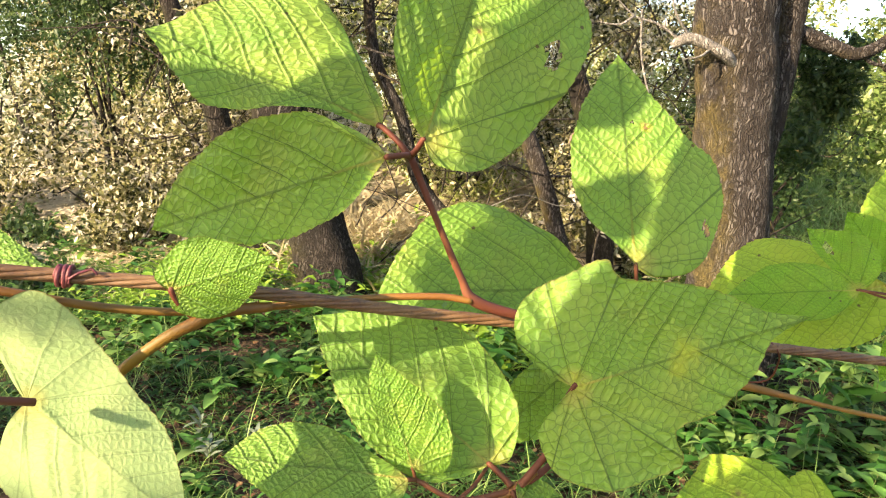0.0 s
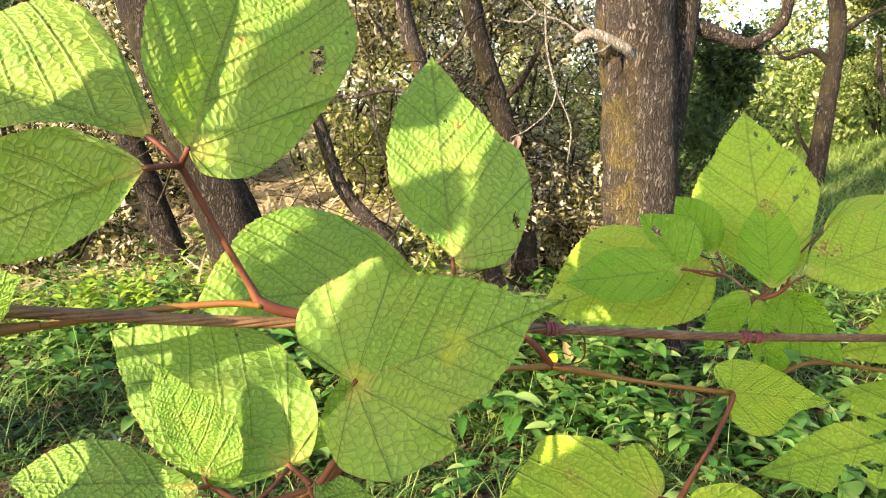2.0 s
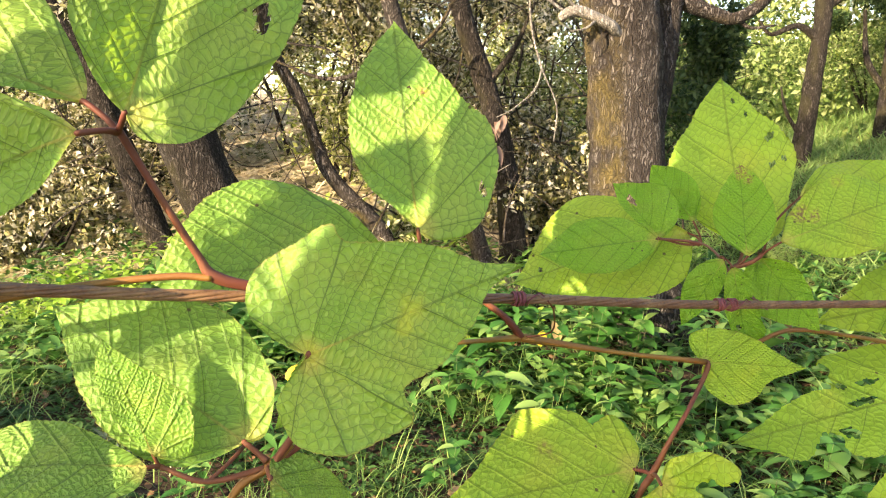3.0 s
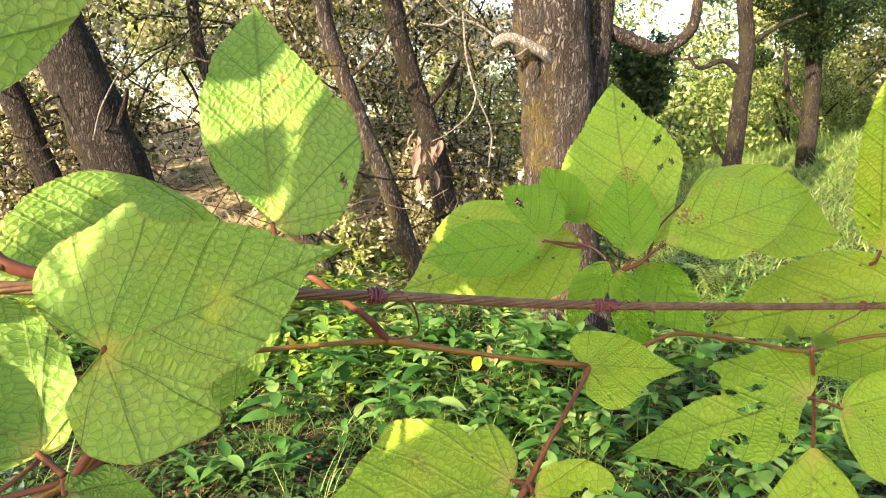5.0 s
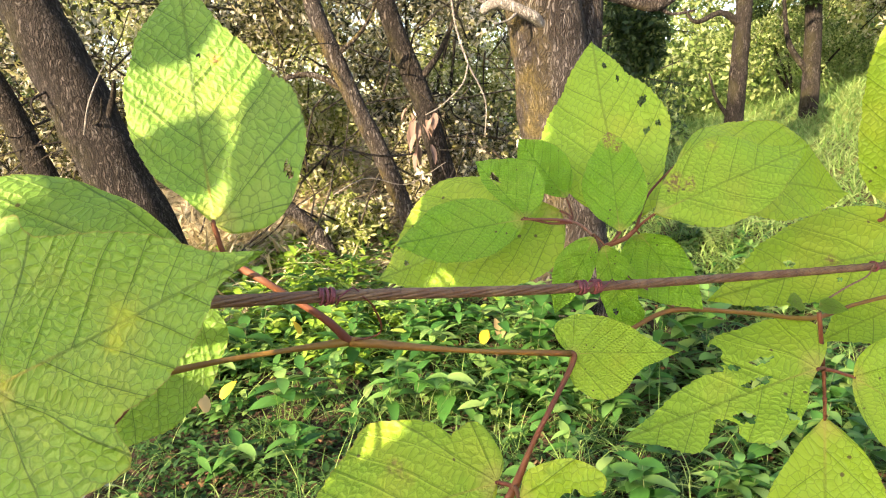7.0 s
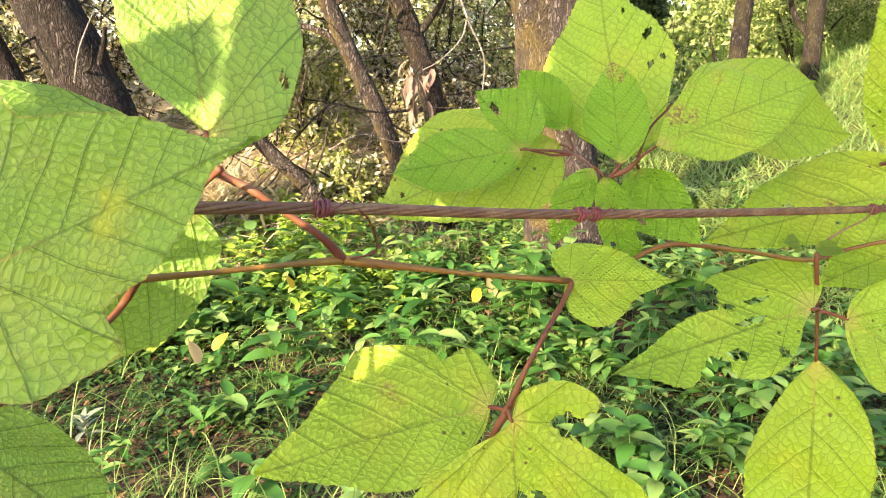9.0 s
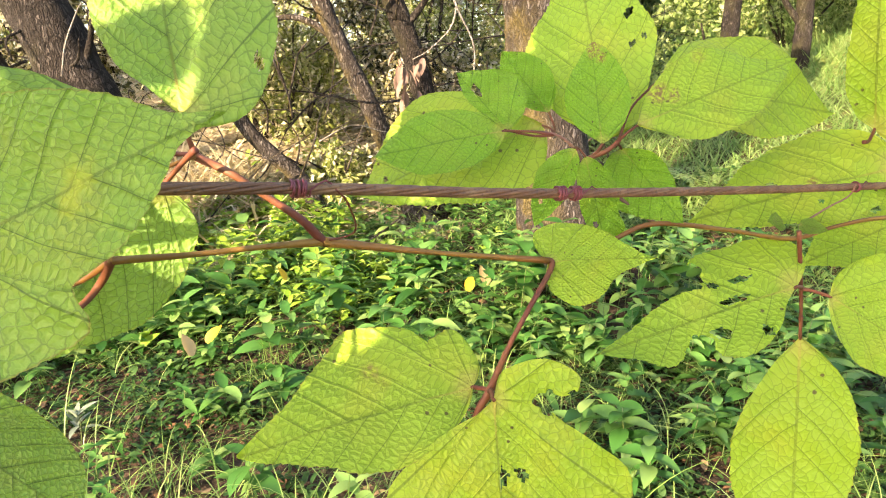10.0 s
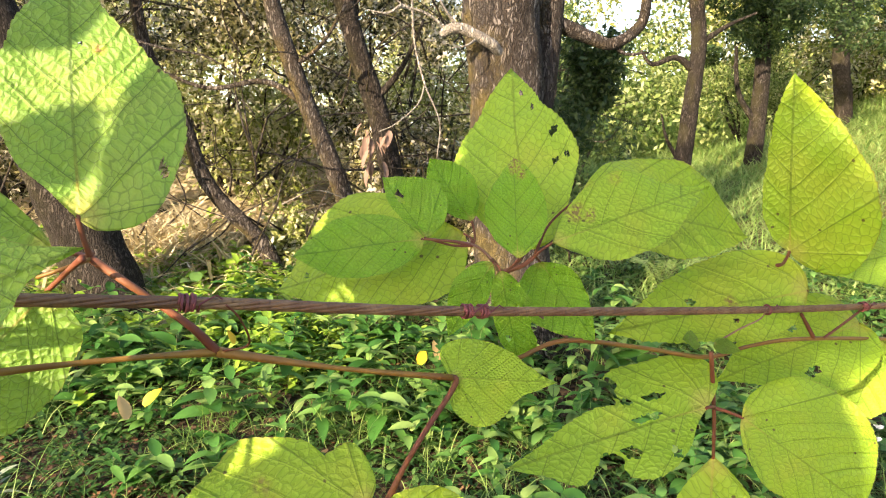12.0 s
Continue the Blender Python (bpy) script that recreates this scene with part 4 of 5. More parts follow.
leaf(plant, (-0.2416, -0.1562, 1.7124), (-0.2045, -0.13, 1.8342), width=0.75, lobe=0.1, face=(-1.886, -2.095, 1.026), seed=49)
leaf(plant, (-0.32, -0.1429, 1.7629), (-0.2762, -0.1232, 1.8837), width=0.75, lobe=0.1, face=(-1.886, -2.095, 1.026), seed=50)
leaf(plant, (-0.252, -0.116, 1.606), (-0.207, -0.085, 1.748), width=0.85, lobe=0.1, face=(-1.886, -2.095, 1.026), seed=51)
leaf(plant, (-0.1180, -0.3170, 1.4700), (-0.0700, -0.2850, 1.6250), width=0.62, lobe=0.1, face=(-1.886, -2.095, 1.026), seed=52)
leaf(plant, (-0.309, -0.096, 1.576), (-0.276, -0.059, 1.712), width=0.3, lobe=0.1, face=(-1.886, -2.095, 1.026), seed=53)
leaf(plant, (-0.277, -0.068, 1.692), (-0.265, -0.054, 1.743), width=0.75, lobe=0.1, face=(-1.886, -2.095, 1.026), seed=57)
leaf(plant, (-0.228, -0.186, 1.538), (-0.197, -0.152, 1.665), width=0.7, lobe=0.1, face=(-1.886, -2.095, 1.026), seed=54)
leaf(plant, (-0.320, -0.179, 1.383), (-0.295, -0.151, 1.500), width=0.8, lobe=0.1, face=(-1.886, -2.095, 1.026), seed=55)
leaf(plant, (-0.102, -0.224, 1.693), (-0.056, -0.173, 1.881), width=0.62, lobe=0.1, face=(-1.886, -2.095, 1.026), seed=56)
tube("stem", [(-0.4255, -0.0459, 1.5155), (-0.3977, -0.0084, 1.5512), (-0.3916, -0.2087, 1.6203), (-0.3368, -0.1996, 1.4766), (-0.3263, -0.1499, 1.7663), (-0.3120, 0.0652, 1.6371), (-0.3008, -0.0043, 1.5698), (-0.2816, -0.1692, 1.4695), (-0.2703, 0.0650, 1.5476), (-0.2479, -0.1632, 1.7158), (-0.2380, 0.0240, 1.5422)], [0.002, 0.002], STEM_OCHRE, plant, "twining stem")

# ---- trees ----


def tree(name, label, points, radii, material, limbs=(), crown=None, sides=18, rough=0.10):
    """A trunk along points with limbs, each a tapered tube, and a crown of small leaves."""
    p = points[0]
    t = thing(name, label, "tree", "trees of the wood")
    tube("trunk", points, radii, material, t, sides=sides, per=10, rough=rough, rs=5.0)
    for pts, rr in limbs:
        tube("limb", pts, rr, material, t, sides=8, per=6, rough=0.12, rs=9.0)
    if crown:
        for c, size, count, ll, mat in crown:
            foliage("crown", c, size, count, ll, mat, t, random)
    return t


RNG = random.Random(11)
tree("tree", "thick grey-brown tree trunk with mossy fissured bark",
     [(1.20, 3.97, 0.15), (1.12, 3.95, 0.63), (1.08, 3.95, 0.95), (1.02, 3.95, 1.67), (0.96, 3.95, 2.13), (0.90, 3.95, 2.86), (0.85, 3.95, 4.0)],
     [0.30, 0.235, 0.215, 0.205, 0.215, 0.20, 0.17], BARK,
     limbs=[([(1.12, 4.02, 1.1), (1.22, 4.06, 1.61), (1.25, 4.07, 2.24), (1.25, 4.05, 2.85), (1.3, 4.1, 3.8)], [0.09, 0.10, 0.10, 0.09, 0.07]),
            ([(1.22, 4.05, 2.15), (1.51, 4.1, 2.06), (1.66, 4.1, 2.03), (1.82, 4.1, 2.15), (1.86, 4.1, 2.36), (2.0, 4.1, 2.6)], [0.05, 0.04, 0.034, 0.03, 0.024]),
            ([(1.66, 4.1, 2.03), (1.75, 4.12, 1.98), (1.9, 4.15, 2.0)], [0.015, 0.01, 0.006])],
     crown=[((1.7, 4.9, 1.75), (0.35, 0.4, 0.6), 5000, 0.055, FOLIAGE_DEEP)], sides=28, rough=0.09)
dead_branch = thing("dead_branch", "bleached dead branch hanging against the trunk", "branch")
tube("limb", [(0.615, 3.70, 1.955), (0.65, 3.68, 1.982), (0.72, 3.68, 1.988), (0.85, 3.70, 1.942), (0.93, 3.76, 1.895), (0.98, 3.86, 1.84)],
     [0.022, 0.030, 0.029, 0.028, 0.032], DEADWOOD, dead_branch, sides=12, rough=0.22, rs=14.0)
for pts in ([(0.64, 3.68, 1.985), (0.52, 3.64, 2.05), (0.40, 3.62, 2.08), (0.28, 3.6, 2.18)], [(0.70, 3.68, 1.99), (0.60, 3.62, 2.10), (0.56, 3.6, 2.22)],
            [(0.40, 3.62, 2.08), (0.33, 3.6, 2.03), (0.22, 3.6, 2.04)], [(0.80, 3.69, 1.95), (0.74, 3.62, 1.90), (0.66, 3.6, 1.88)]):
    tube("twig", pts, [0.009, 0.006, 0.003], DEADWOOD, dead_branch, sides=6, per=5, rough=0.2, rs=30.0)
tree("tree", "dark leaning tree trunk with rough bark",
     [(-1.30, 4.5, 0.0), (-1.50, 4.5, 0.67), (-1.74, 4.5, 1.29), (-1.91, 4.5, 1.74), (-2.08, 4.5, 2.15), (-2.29, 4.5, 2.8), (-2.5, 4.5, 4.0)],
     [0.26, 0.20, 0.19, 0.18, 0.17, 0.15], BARK_DARK,
     limbs=[([(-1.74, 4.45, 1.35), (-1.62, 4.4, 1.6), (-1.55, 4.3, 1.72)], [0.03, 0.02, 0.012]),
            ([(-1.80, 4.4, 1.45), (-1.66, 4.3, 1.50), (-1.60, 4.22, 1.62)], [0.012, 0.009, 0.004]),
            ([(-1.95, 4.4, 1.70), (-2.02, 4.25, 1.62), (-1.98, 4.2, 1.50)], [0.012, 0.008, 0.004])],
     crown=[((-2.2, 4.9, 2.6), (1.0, 0.6, 0.7), 3500, 0.06, FOLIAGE)])
tree("tree", "slanting dark tree stem", [(-2.1, 5.2, -0.05), (-2.32, 5.2, 0.55), (-2.61, 5.2, 1.35), (-2.85, 5.2, 1.91), (-3.06, 5.2, 2.25), (-3.6, 5.2, 3.6)],
     [0.12, 0.1, 0.09, 0.08, 0.06], BARK_DARK, crown=[((-3.0, 5.6, 2.5), (1.0, 0.6, 0.8), 3000, 0.06, FOLIAGE)])
tree("tree", "slender leaning brown tree stem", [(0.34, 5.0, 0.2), (0.21, 5.0, 0.59), (0.0, 5.0, 1.17), (-0.21, 5.0, 1.64), (-0.45, 5.0, 2.29), (-0.53, 5.0, 2.84), (-0.6, 5.0, 4.0)],
     [0.075, 0.068, 0.064, 0.06, 0.058, 0.05], BARK,
     limbs=[([(-0.21, 5.0, 1.64), (-0.5, 5.0, 1.78), (-0.9, 5.05, 1.72), (-1.3, 5.1, 1.85)], [0.03, 0.022, 0.015, 0.008]),
            ([(-0.3, 5.0, 1.9), (-0.1, 4.9, 2.05), (0.05, 4.85, 2.3)], [0.02, 0.014, 0.008])],
     crown=[((-0.6, 5.4, 2.4), (0.9, 0.5, 0.5), 3500, 0.055, FOLIAGE)])
tree("tree", "dark mossy tree stem", [(0.52, 5.3, 0.2), (0.49, 5.3, 0.68), (0.42, 5.3, 1.12), (0.28, 5.3, 1.63), (0.03, 5.3, 2.36), (-0.04, 5.3, 2.95), (-0.1, 5.3, 4.0)],
     [0.12, 0.1, 0.085, 0.075, 0.07, 0.06], BARK_DARK,
     limbs=[([(0.25, 5.3, 1.7), (0.45, 5.25, 1.95), (0.6, 5.2, 2.3)], [0.03, 0.02, 0.01])],
     crown=[((0.4, 5.8, 2.4), (0.8, 0.5, 0.5), 3500, 0.055, FOLIAGE)])
tree("tree", "pale sunlit leaning tree stem", [(-0.40, 5.2, 0.2), (-0.52, 5.2, 0.58), (-0.93, 5.2, 1.03), (-1.13, 5.2, 1.55), (-1.39, 5.2, 2.08), (-1.5, 5.2, 3.2)],
     [0.07, 0.06, 0.05, 0.045, 0.04], BARK, crown=[((-1.3, 5.6, 2.3), (0.8, 0.5, 0.6), 3000, 0.055, FOLIAGE)])
tree("tree", "slender tree standing on the grassy slope", [(3.85, 8.0, 0.55), (3.91, 8.0, 1.30), (3.95, 8.0, 2.0), (3.98, 8.0, 2.7), (3.88, 8.0, 3.4), (3.8, 8.0, 4.6)],
     [0.12, 0.10, 0.09, 0.085, 0.07], BARK_DARK,
     limbs=[([(3.97, 8.0, 2.4), (3.7, 7.95, 2.55), (3.4, 7.9, 2.45), (3.25, 7.9, 2.6)], [0.05, 0.035, 0.025, 0.012]),
            ([(3.95, 8.0, 2.7), (4.3, 8.0, 2.95), (4.6, 7.9, 3.1)], [0.04, 0.025, 0.012]),
            ([(3.92, 8.0, 1.3), (3.7, 8.0, 1.6), (3.6, 8.0, 1.9)], [0.03, 0.02, 0.01])],
     crown=[((4.5, 8.2, 3.65), (1.0, 0.9, 0.45), 6500, 0.06, FOLIAGE_DEEP)])
tree("tree", "upright tree with a leafy crown on the slope", [(5.33, 9.0, 0.6), (5.35, 9.0, 1.4), (5.36, 9.0, 2.3), (5.32, 9.0, 3.2), (5.26, 9.0, 4.2), (5.2, 9.0, 5.5)],
     [0.13, 0.11, 0.10, 0.095, 0.08], BARK_DARK,
     limbs=[([(5.35, 9.0, 1.9), (5.05, 9.0, 2.3), (4.95, 9.0, 2.9)], [0.05, 0.035, 0.02])],
     crown=[((5.7, 9.2, 3.3), (1.0, 0.9, 0.8), 11000, 0.06, FOLIAGE_DEEP)])
tree("tree", "dark tree higher on the slope", [(7.3, 10.0, 1.2), (7.25, 10.0, 2.3), (7.1, 10.0, 3.3), (7.3, 10.0, 5.0)], [0.14, 0.12, 0.1], BARK_DARK,
     crown=[((7.4, 10.3, 3.9), (1.5, 1.0, 0.9), 11000, 0.065, FOLIAGE_DEEP)])

# tree added out of view; its sparse crown breaks up sun on the background
tree("tree", "added unseen leafy tree that dapples the light", [(-5.0, -0.9, 0.0), (-5.1, -0.9, 1.5), (-5.0, -0.8, 3.0), (-4.9, -0.8, 5.0)], [0.2, 0.17, 0.14, 0.08], BARK_DARK,
     limbs=[([(-5.0, -0.8, 2.6), (-4.4, -0.6, 3.2), (-3.9, -0.5, 3.9)], [0.06, 0.04, 0.015]), ([(-5.0, -0.8, 2.9), (-5.6, -1.0, 3.6), (-6.0, -1.1, 4.3)], [0.06, 0.04, 0.015])],
     crown=[((-4.9, -0.9, 5.7), (2.2, 1.5, 0.9), 1200, 0.13, FOLIAGE_DEEP)])

# second tree added out of view; one crown shades the floor, one the shoots
tree("tree", "added unseen young tree that shades the right-hand shoots and floor", [(-2.9, -1.6, 0.0), (-2.8, -1.5, 1.2), (-2.4, -1.2, 2.1), (-2.0, -0.9, 2.6)], [0.06, 0.05, 0.035, 0.012], BARK_DARK,
     limbs=[([(-2.55, -1.3, 1.8), (-1.9, -1.25, 1.95), (-1.15, -1.2, 2.05)], [0.02, 0.013, 0.005])],
     crown=[((-1.9, -0.9, 2.1), (0.8, 0.7, 0.5), 600, 0.10, FOLIAGE_DEEP), ((-1.08, -1.23, 2.08), (0.18, 0.18, 0.29), 1300, 0.085, FOLIAGE_DEEP)])

# thickets of small-leaved shrubs behind the trunks
def shrub(cx, cy, cz, sx, sy, sz, n, mat):
    """A bush of small leaves round its branches."""
    sh = thing("shrub", "dense small-leaved shrub at the edge of the wood", "shrub", "shrubs of the wood", at=(cx, cy, height(cx, cy)))
    g = height(cx, cy)
    foliage("crown", (0, 0, cz - g), (sx, sy, sz), int(n * (1.15 if cx > -0.5 else 0.95)), 0.062, mat, sh, RNG, clumps=38)
    for k in range(6):
        a = RNG.uniform(-0.7, 0.7)
        tube("branch", [(a * 0.3, 0, 0), (a * sx * 0.6, RNG.uniform(-0.2, 0.2), (cz - g) * 0.6), (a * sx * 1.1 + RNG.uniform(-0.3, 0.3), RNG.uniform(-0.3, 0.3), (cz - g) + sz * 0.5)],
             [0.028, 0.018, 0.006], BARK_DARK, sh, sides=6, per=6)


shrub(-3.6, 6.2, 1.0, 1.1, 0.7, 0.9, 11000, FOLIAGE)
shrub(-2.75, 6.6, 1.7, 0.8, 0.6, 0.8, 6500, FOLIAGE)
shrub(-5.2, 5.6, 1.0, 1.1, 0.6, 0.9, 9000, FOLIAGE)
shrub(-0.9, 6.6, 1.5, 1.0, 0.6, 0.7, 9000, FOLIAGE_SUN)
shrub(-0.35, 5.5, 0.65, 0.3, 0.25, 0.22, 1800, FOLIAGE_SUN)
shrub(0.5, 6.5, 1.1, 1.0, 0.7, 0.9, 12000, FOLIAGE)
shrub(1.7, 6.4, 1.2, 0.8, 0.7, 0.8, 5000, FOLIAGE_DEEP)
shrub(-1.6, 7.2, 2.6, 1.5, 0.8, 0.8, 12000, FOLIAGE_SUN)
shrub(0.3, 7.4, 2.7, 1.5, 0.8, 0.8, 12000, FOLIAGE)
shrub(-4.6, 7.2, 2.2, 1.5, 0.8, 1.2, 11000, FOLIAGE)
shrub(2.3, 8.3, 2.2, 0.8, 0.7, 1.0, 5000, FOLIAGE_DEEP)
shrub(-6.5, 8.0, 1.5, 1.6, 0.8, 1.4, 6000, FOLIAGE_DEEP)
shrub(3.2, 11.5, 1.5, 0.7, 0.6, 0.5, 4000, FOLIAGE_GREEN)
shrub(6.3, 11.0, 2.6, 1.3, 0.8, 0.8, 8000, FOLIAGE_GREEN)
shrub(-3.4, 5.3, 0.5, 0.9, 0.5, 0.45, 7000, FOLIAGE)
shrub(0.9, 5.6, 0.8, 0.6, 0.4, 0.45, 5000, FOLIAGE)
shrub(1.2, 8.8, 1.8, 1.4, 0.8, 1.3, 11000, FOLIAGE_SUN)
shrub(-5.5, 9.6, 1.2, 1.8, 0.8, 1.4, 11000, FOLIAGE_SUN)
shrub(-4.3, 5.3, 0.1, 0.8, 0.5, 0.5, 6000, FOLIAGE_DEEP)
shrub(-3.5, 4.2, 0.05, 0.7, 0.4, 0.35, 5000, FOLIAGE_DEEP)
shrub(-5.6, 6.4, 0.3, 1.0, 0.6, 0.8, 7000, FOLIAGE)
shrub(-4.4, 6.6, 2.3, 1.2, 0.6, 0.9, 11000, FOLIAGE_DEEP)
shrub(-6.0, 7.4, 2.6, 1.2, 0.6, 1.0, 9000, FOLIAGE_DEEP)
shrub(9.3, 12.5, 3.6, 1.6, 1.0, 1.0, 11000, FOLIAGE)
shrub(8.7, 9.0, 3.0, 1.0, 0.8, 0.9, 5000, FOLIAGE_DEEP)
far = thing("far_woods", "woodland on the hillside beyond, sunlight painted into its pale leaves", "woods", kind="stuff")
for k in range(90):
    x = -19 + k * 0.52 + RNG.uniform(-1, 1)
    y = RNG.uniform(11, 20)
    up = RNG.uniform(0.8, 5.5)
    if 0.28 < (x - 0.3) / y < 0.44 and up > 1.2:      # a gap between the trees lets the bright sky through
        up = RNG.uniform(0.0, 0.7)
    if -4.5 < x < 0.5 and k % 2:
        up *= 0.35
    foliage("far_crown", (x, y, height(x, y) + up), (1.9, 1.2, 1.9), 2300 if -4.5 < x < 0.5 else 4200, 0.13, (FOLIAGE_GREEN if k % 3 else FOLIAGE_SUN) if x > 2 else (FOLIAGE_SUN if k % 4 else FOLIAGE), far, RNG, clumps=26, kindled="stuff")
twigs = thing("twig_tangle", "tangle of thin bare brown twigs between the trunks", "twigs", kind="stuff")
tv, tf = [], []
for k in range(260):
    x, y = RNG.uniform(-3.6, 1.9), RNG.uniform(4.7, 6.4)
    z = height(x, y) + RNG.uniform(0.0, 2.0)
    d = Vector((RNG.uniform(-1, 1), RNG.uniform(-0.4, 0.4), RNG.uniform(-0.2, 1.0))).normalized()
    pts = [Vector((x, y, z))]
    for j in range(4):
        d = (d + Vector((RNG.gauss(0, 0.35), RNG.gauss(0, 0.2), RNG.gauss(0, 0.3)))).normalized()
        pts.append(pts[-1] + d * RNG.uniform(0.12, 0.32))
    r0 = RNG.uniform(0.003, 0.011)
    v, f = tube_data(spline(pts, 3), [r0, r0 * 0.7, r0 * 0.3], 5)
    o = len(tv)
    tv += v
    tf += [tuple(i + o for i in q) for q in f]
mesh_ob("twig", tv, tf, BARK, twigs)

# ---- undergrowth ----


def blade_mesh(name, length, width, fold=0.25, droop=0.25, n=5):
    """One pointed herb leaf, folded along its middle, growing along +x."""
    v, f = [], []
    for i in range(n + 1):
        s = i / n
        w = width * 0.5 * (math.sin(math.pi * min(1, s * 0.94 + 0.06) ** 0.8)) ** 0.8 if i < n else 0.0005
        x, z = length * s, length * (0.25 * s - droop * s * s)
        v += [(x, -w, z + w * fold), (x, 0, z), (x, w, z + w * fold)]
    for i in range(n):
        a = i * 3
        f += [(a, a + 1, a + 4, a + 3), (a + 1, a + 2, a + 5, a + 4)]
    me = bpy.data.meshes.new(name)
    me.from_pydata(v, [], f)
    me.polygons.foreach_set("use_smooth", [True] * len(f))
    return me


HERB_ONE = small_leaf_material("herb_leaf_single", [(0.025, 0.10, 0.02), (0.06, 0.19, 0.035), (0.13, 0.29, 0.07), (0.29, 0.43, 0.13)], rough=0.36, island=False)
herb_leaves = [blade_mesh("herb_leaf", 1.0, w, fo, dr) for w, fo, dr in ((0.42, 0.3, 0.3), (0.34, 0.25, 0.5), (0.52, 0.2, 0.35), (0.46, 0.35, 0.4))]
for me in herb_leaves:
    me.materials.append(HERB_ONE)


def herb(pos, tall, size, pairs, rng):
    """A leafy seedling: a stem with pairs of leaves."""
    h = thing("herb", "leafy green seedling growing from the forest floor", "herb", "undergrowth herbs", at=pos)
    lean = Vector((rng.uniform(-0.15, 0.15), rng.uniform(-0.15, 0.15), 1))
    tube("stem", [(0, 0, -0.01), lean * tall * 0.5, lean * tall + Vector((0.01, 0, 0))], [0.0022, 0.0016, 0.001], STEM_HERB, h, sides=5, per=3)
    turn = rng.uniform(0, 6.28)
    me = rng.choice(herb_leaves)
    for i in range(pairs):
        p = lean * tall * (0.4 + 0.6 * (i + 1) / pairs)
        s = size * (1.1 - 0.45 * i / pairs) * rng.uniform(0.8, 1.15)
        for k in (0, 1):
            a = turn + i * 1.57 + k * 3.14 + rng.uniform(-0.25, 0.25)
            lf = new("leaf", me)
            lf.parent = h
            lf.matrix_local = Matrix.Translation(p) @ Euler((rng.uniform(-0.3, 0.3), rng.uniform(-0.5, 0.25), a)).to_matrix().to_4x4() @ Matrix.Scale(s, 4)
    return h


STEM_HERB = stem_material("green_stem", (0.05, 0.10, 0.025), (0.10, 0.09, 0.035))
for k in range(16):
    x, y = RNG.uniform(0.5, 1.8), RNG.uniform(3.1, 3.7)
    herb((x, y, height(x, y)), RNG.uniform(0.28, 0.48), RNG.uniform(0.12, 0.17), 5, RNG)
for k in range(250):
    y = 1.75 + 3.0 * RNG.random() ** 0.85
    x = RNG.uniform(-0.72 * y + 0.1, 0.85 * y + 0.25)
    if y < 2.9 and x < 0.5 and RNG.random() < 0.6:
        continue
    tall = RNG.uniform(0.07, 0.2) + (0.16 if y > 3.3 and RNG.random() < 0.6 else 0)
    herb((x, y, height(x, y)), tall, RNG.uniform(0.07, 0.14), RNG.choice((2, 3, 3, 4)), RNG)
for k in range(46):
    y = RNG.uniform(2.9, 4.3)
    x = RNG.uniform(-0.35 * y, 0.35 * y)
    herb((x, y, height(x, y)), RNG.uniform(0.14, 0.30), RNG.uniform(0.13, 0.19), RNG.choice((3, 4)), RNG)
for k in range(62):
    x, y = RNG.uniform(0.75, 2.3), RNG.uniform(1.9, 3.1)
    herb((x, y, height(x, y)), RNG.uniform(0.12, 0.26), RNG.uniform(0.09, 0.13), RNG.choice((3, 4, 5)), RNG)


def scatter(name, count, place, length, width, material, upright, rng, curve=0.4, n=3):
    """Blades or leaves strewn over the ground, in one mesh."""
    v, f = [], []
    for k in range(count):
        x, y = place()
        L, w = length * rng.uniform(0.5, 1.3), width * rng.uniform(0.6, 1.3)
        a = rng.uniform(0, 6.283)
        t = upright * rng.uniform(0.6, 1.1) + rng.uniform(-0.15, 0.15)
        dx, dy = math.cos(a), math.sin(a)
        base = Vector((x, y, height(x, y) + (0.004 if upright < 0.3 else 0) + rng.uniform(0, 0.02)))
        side = Vector((-dy, dx, rng.uniform(-0.3, 0.3))) * w * 0.5
        o = len(v)
        bend = curve * rng.uniform(0.3, 1.5)
        p = base.copy()
        for i in range(n + 1):
            s = i / n
            q = (1 - s) ** 0.6 * (0.55 + 0.45 * math.sin(math.pi * (0.25 + 0.6 * s))) if upright > 0.5 else math.sin(math.pi * (0.08 + 0.9 * s))
            v += [p - side * q, p + side * q]
            e = t - bend * (i + 0.5) / n * 1.6
            p = p + Vector((dx * math.cos(e), dy * math.cos(e), math.sin(e))) * L / n
        f += [(o + 2 * i, o + 2 * i + 1, o + 2 * i + 3, o + 2 * i + 2) for i in range(n)]
    ob = mesh_ob(name, v, f, material)
    return ob


def near_ground():
    if RNG.random() < 0.2:
        return RNG.uniform(-3.0, 3.2), RNG.uniform(-1.6, 1.7)
    y = 1.6 + 3.4 * RNG.random()
    return RNG.uniform(-0.95 * y - 0.3, 0.9 * y + 0.3), y


def bare(x, y):
    """Where the soil shows through."""
    return noise.noise(Vector((x * 1.7, y * 1.7, 5.0))) + 0.35 * max(0.0, min(1.0, (2.9 - y) * 2)) * (1.0 if x < 0.7 else 0.2)


def low_cover():
    while True:
        x, y = near_ground()
        if bare(x, y) < 0.42 and (y < 3.2 or RNG.random() < 0.3):
            return x, y


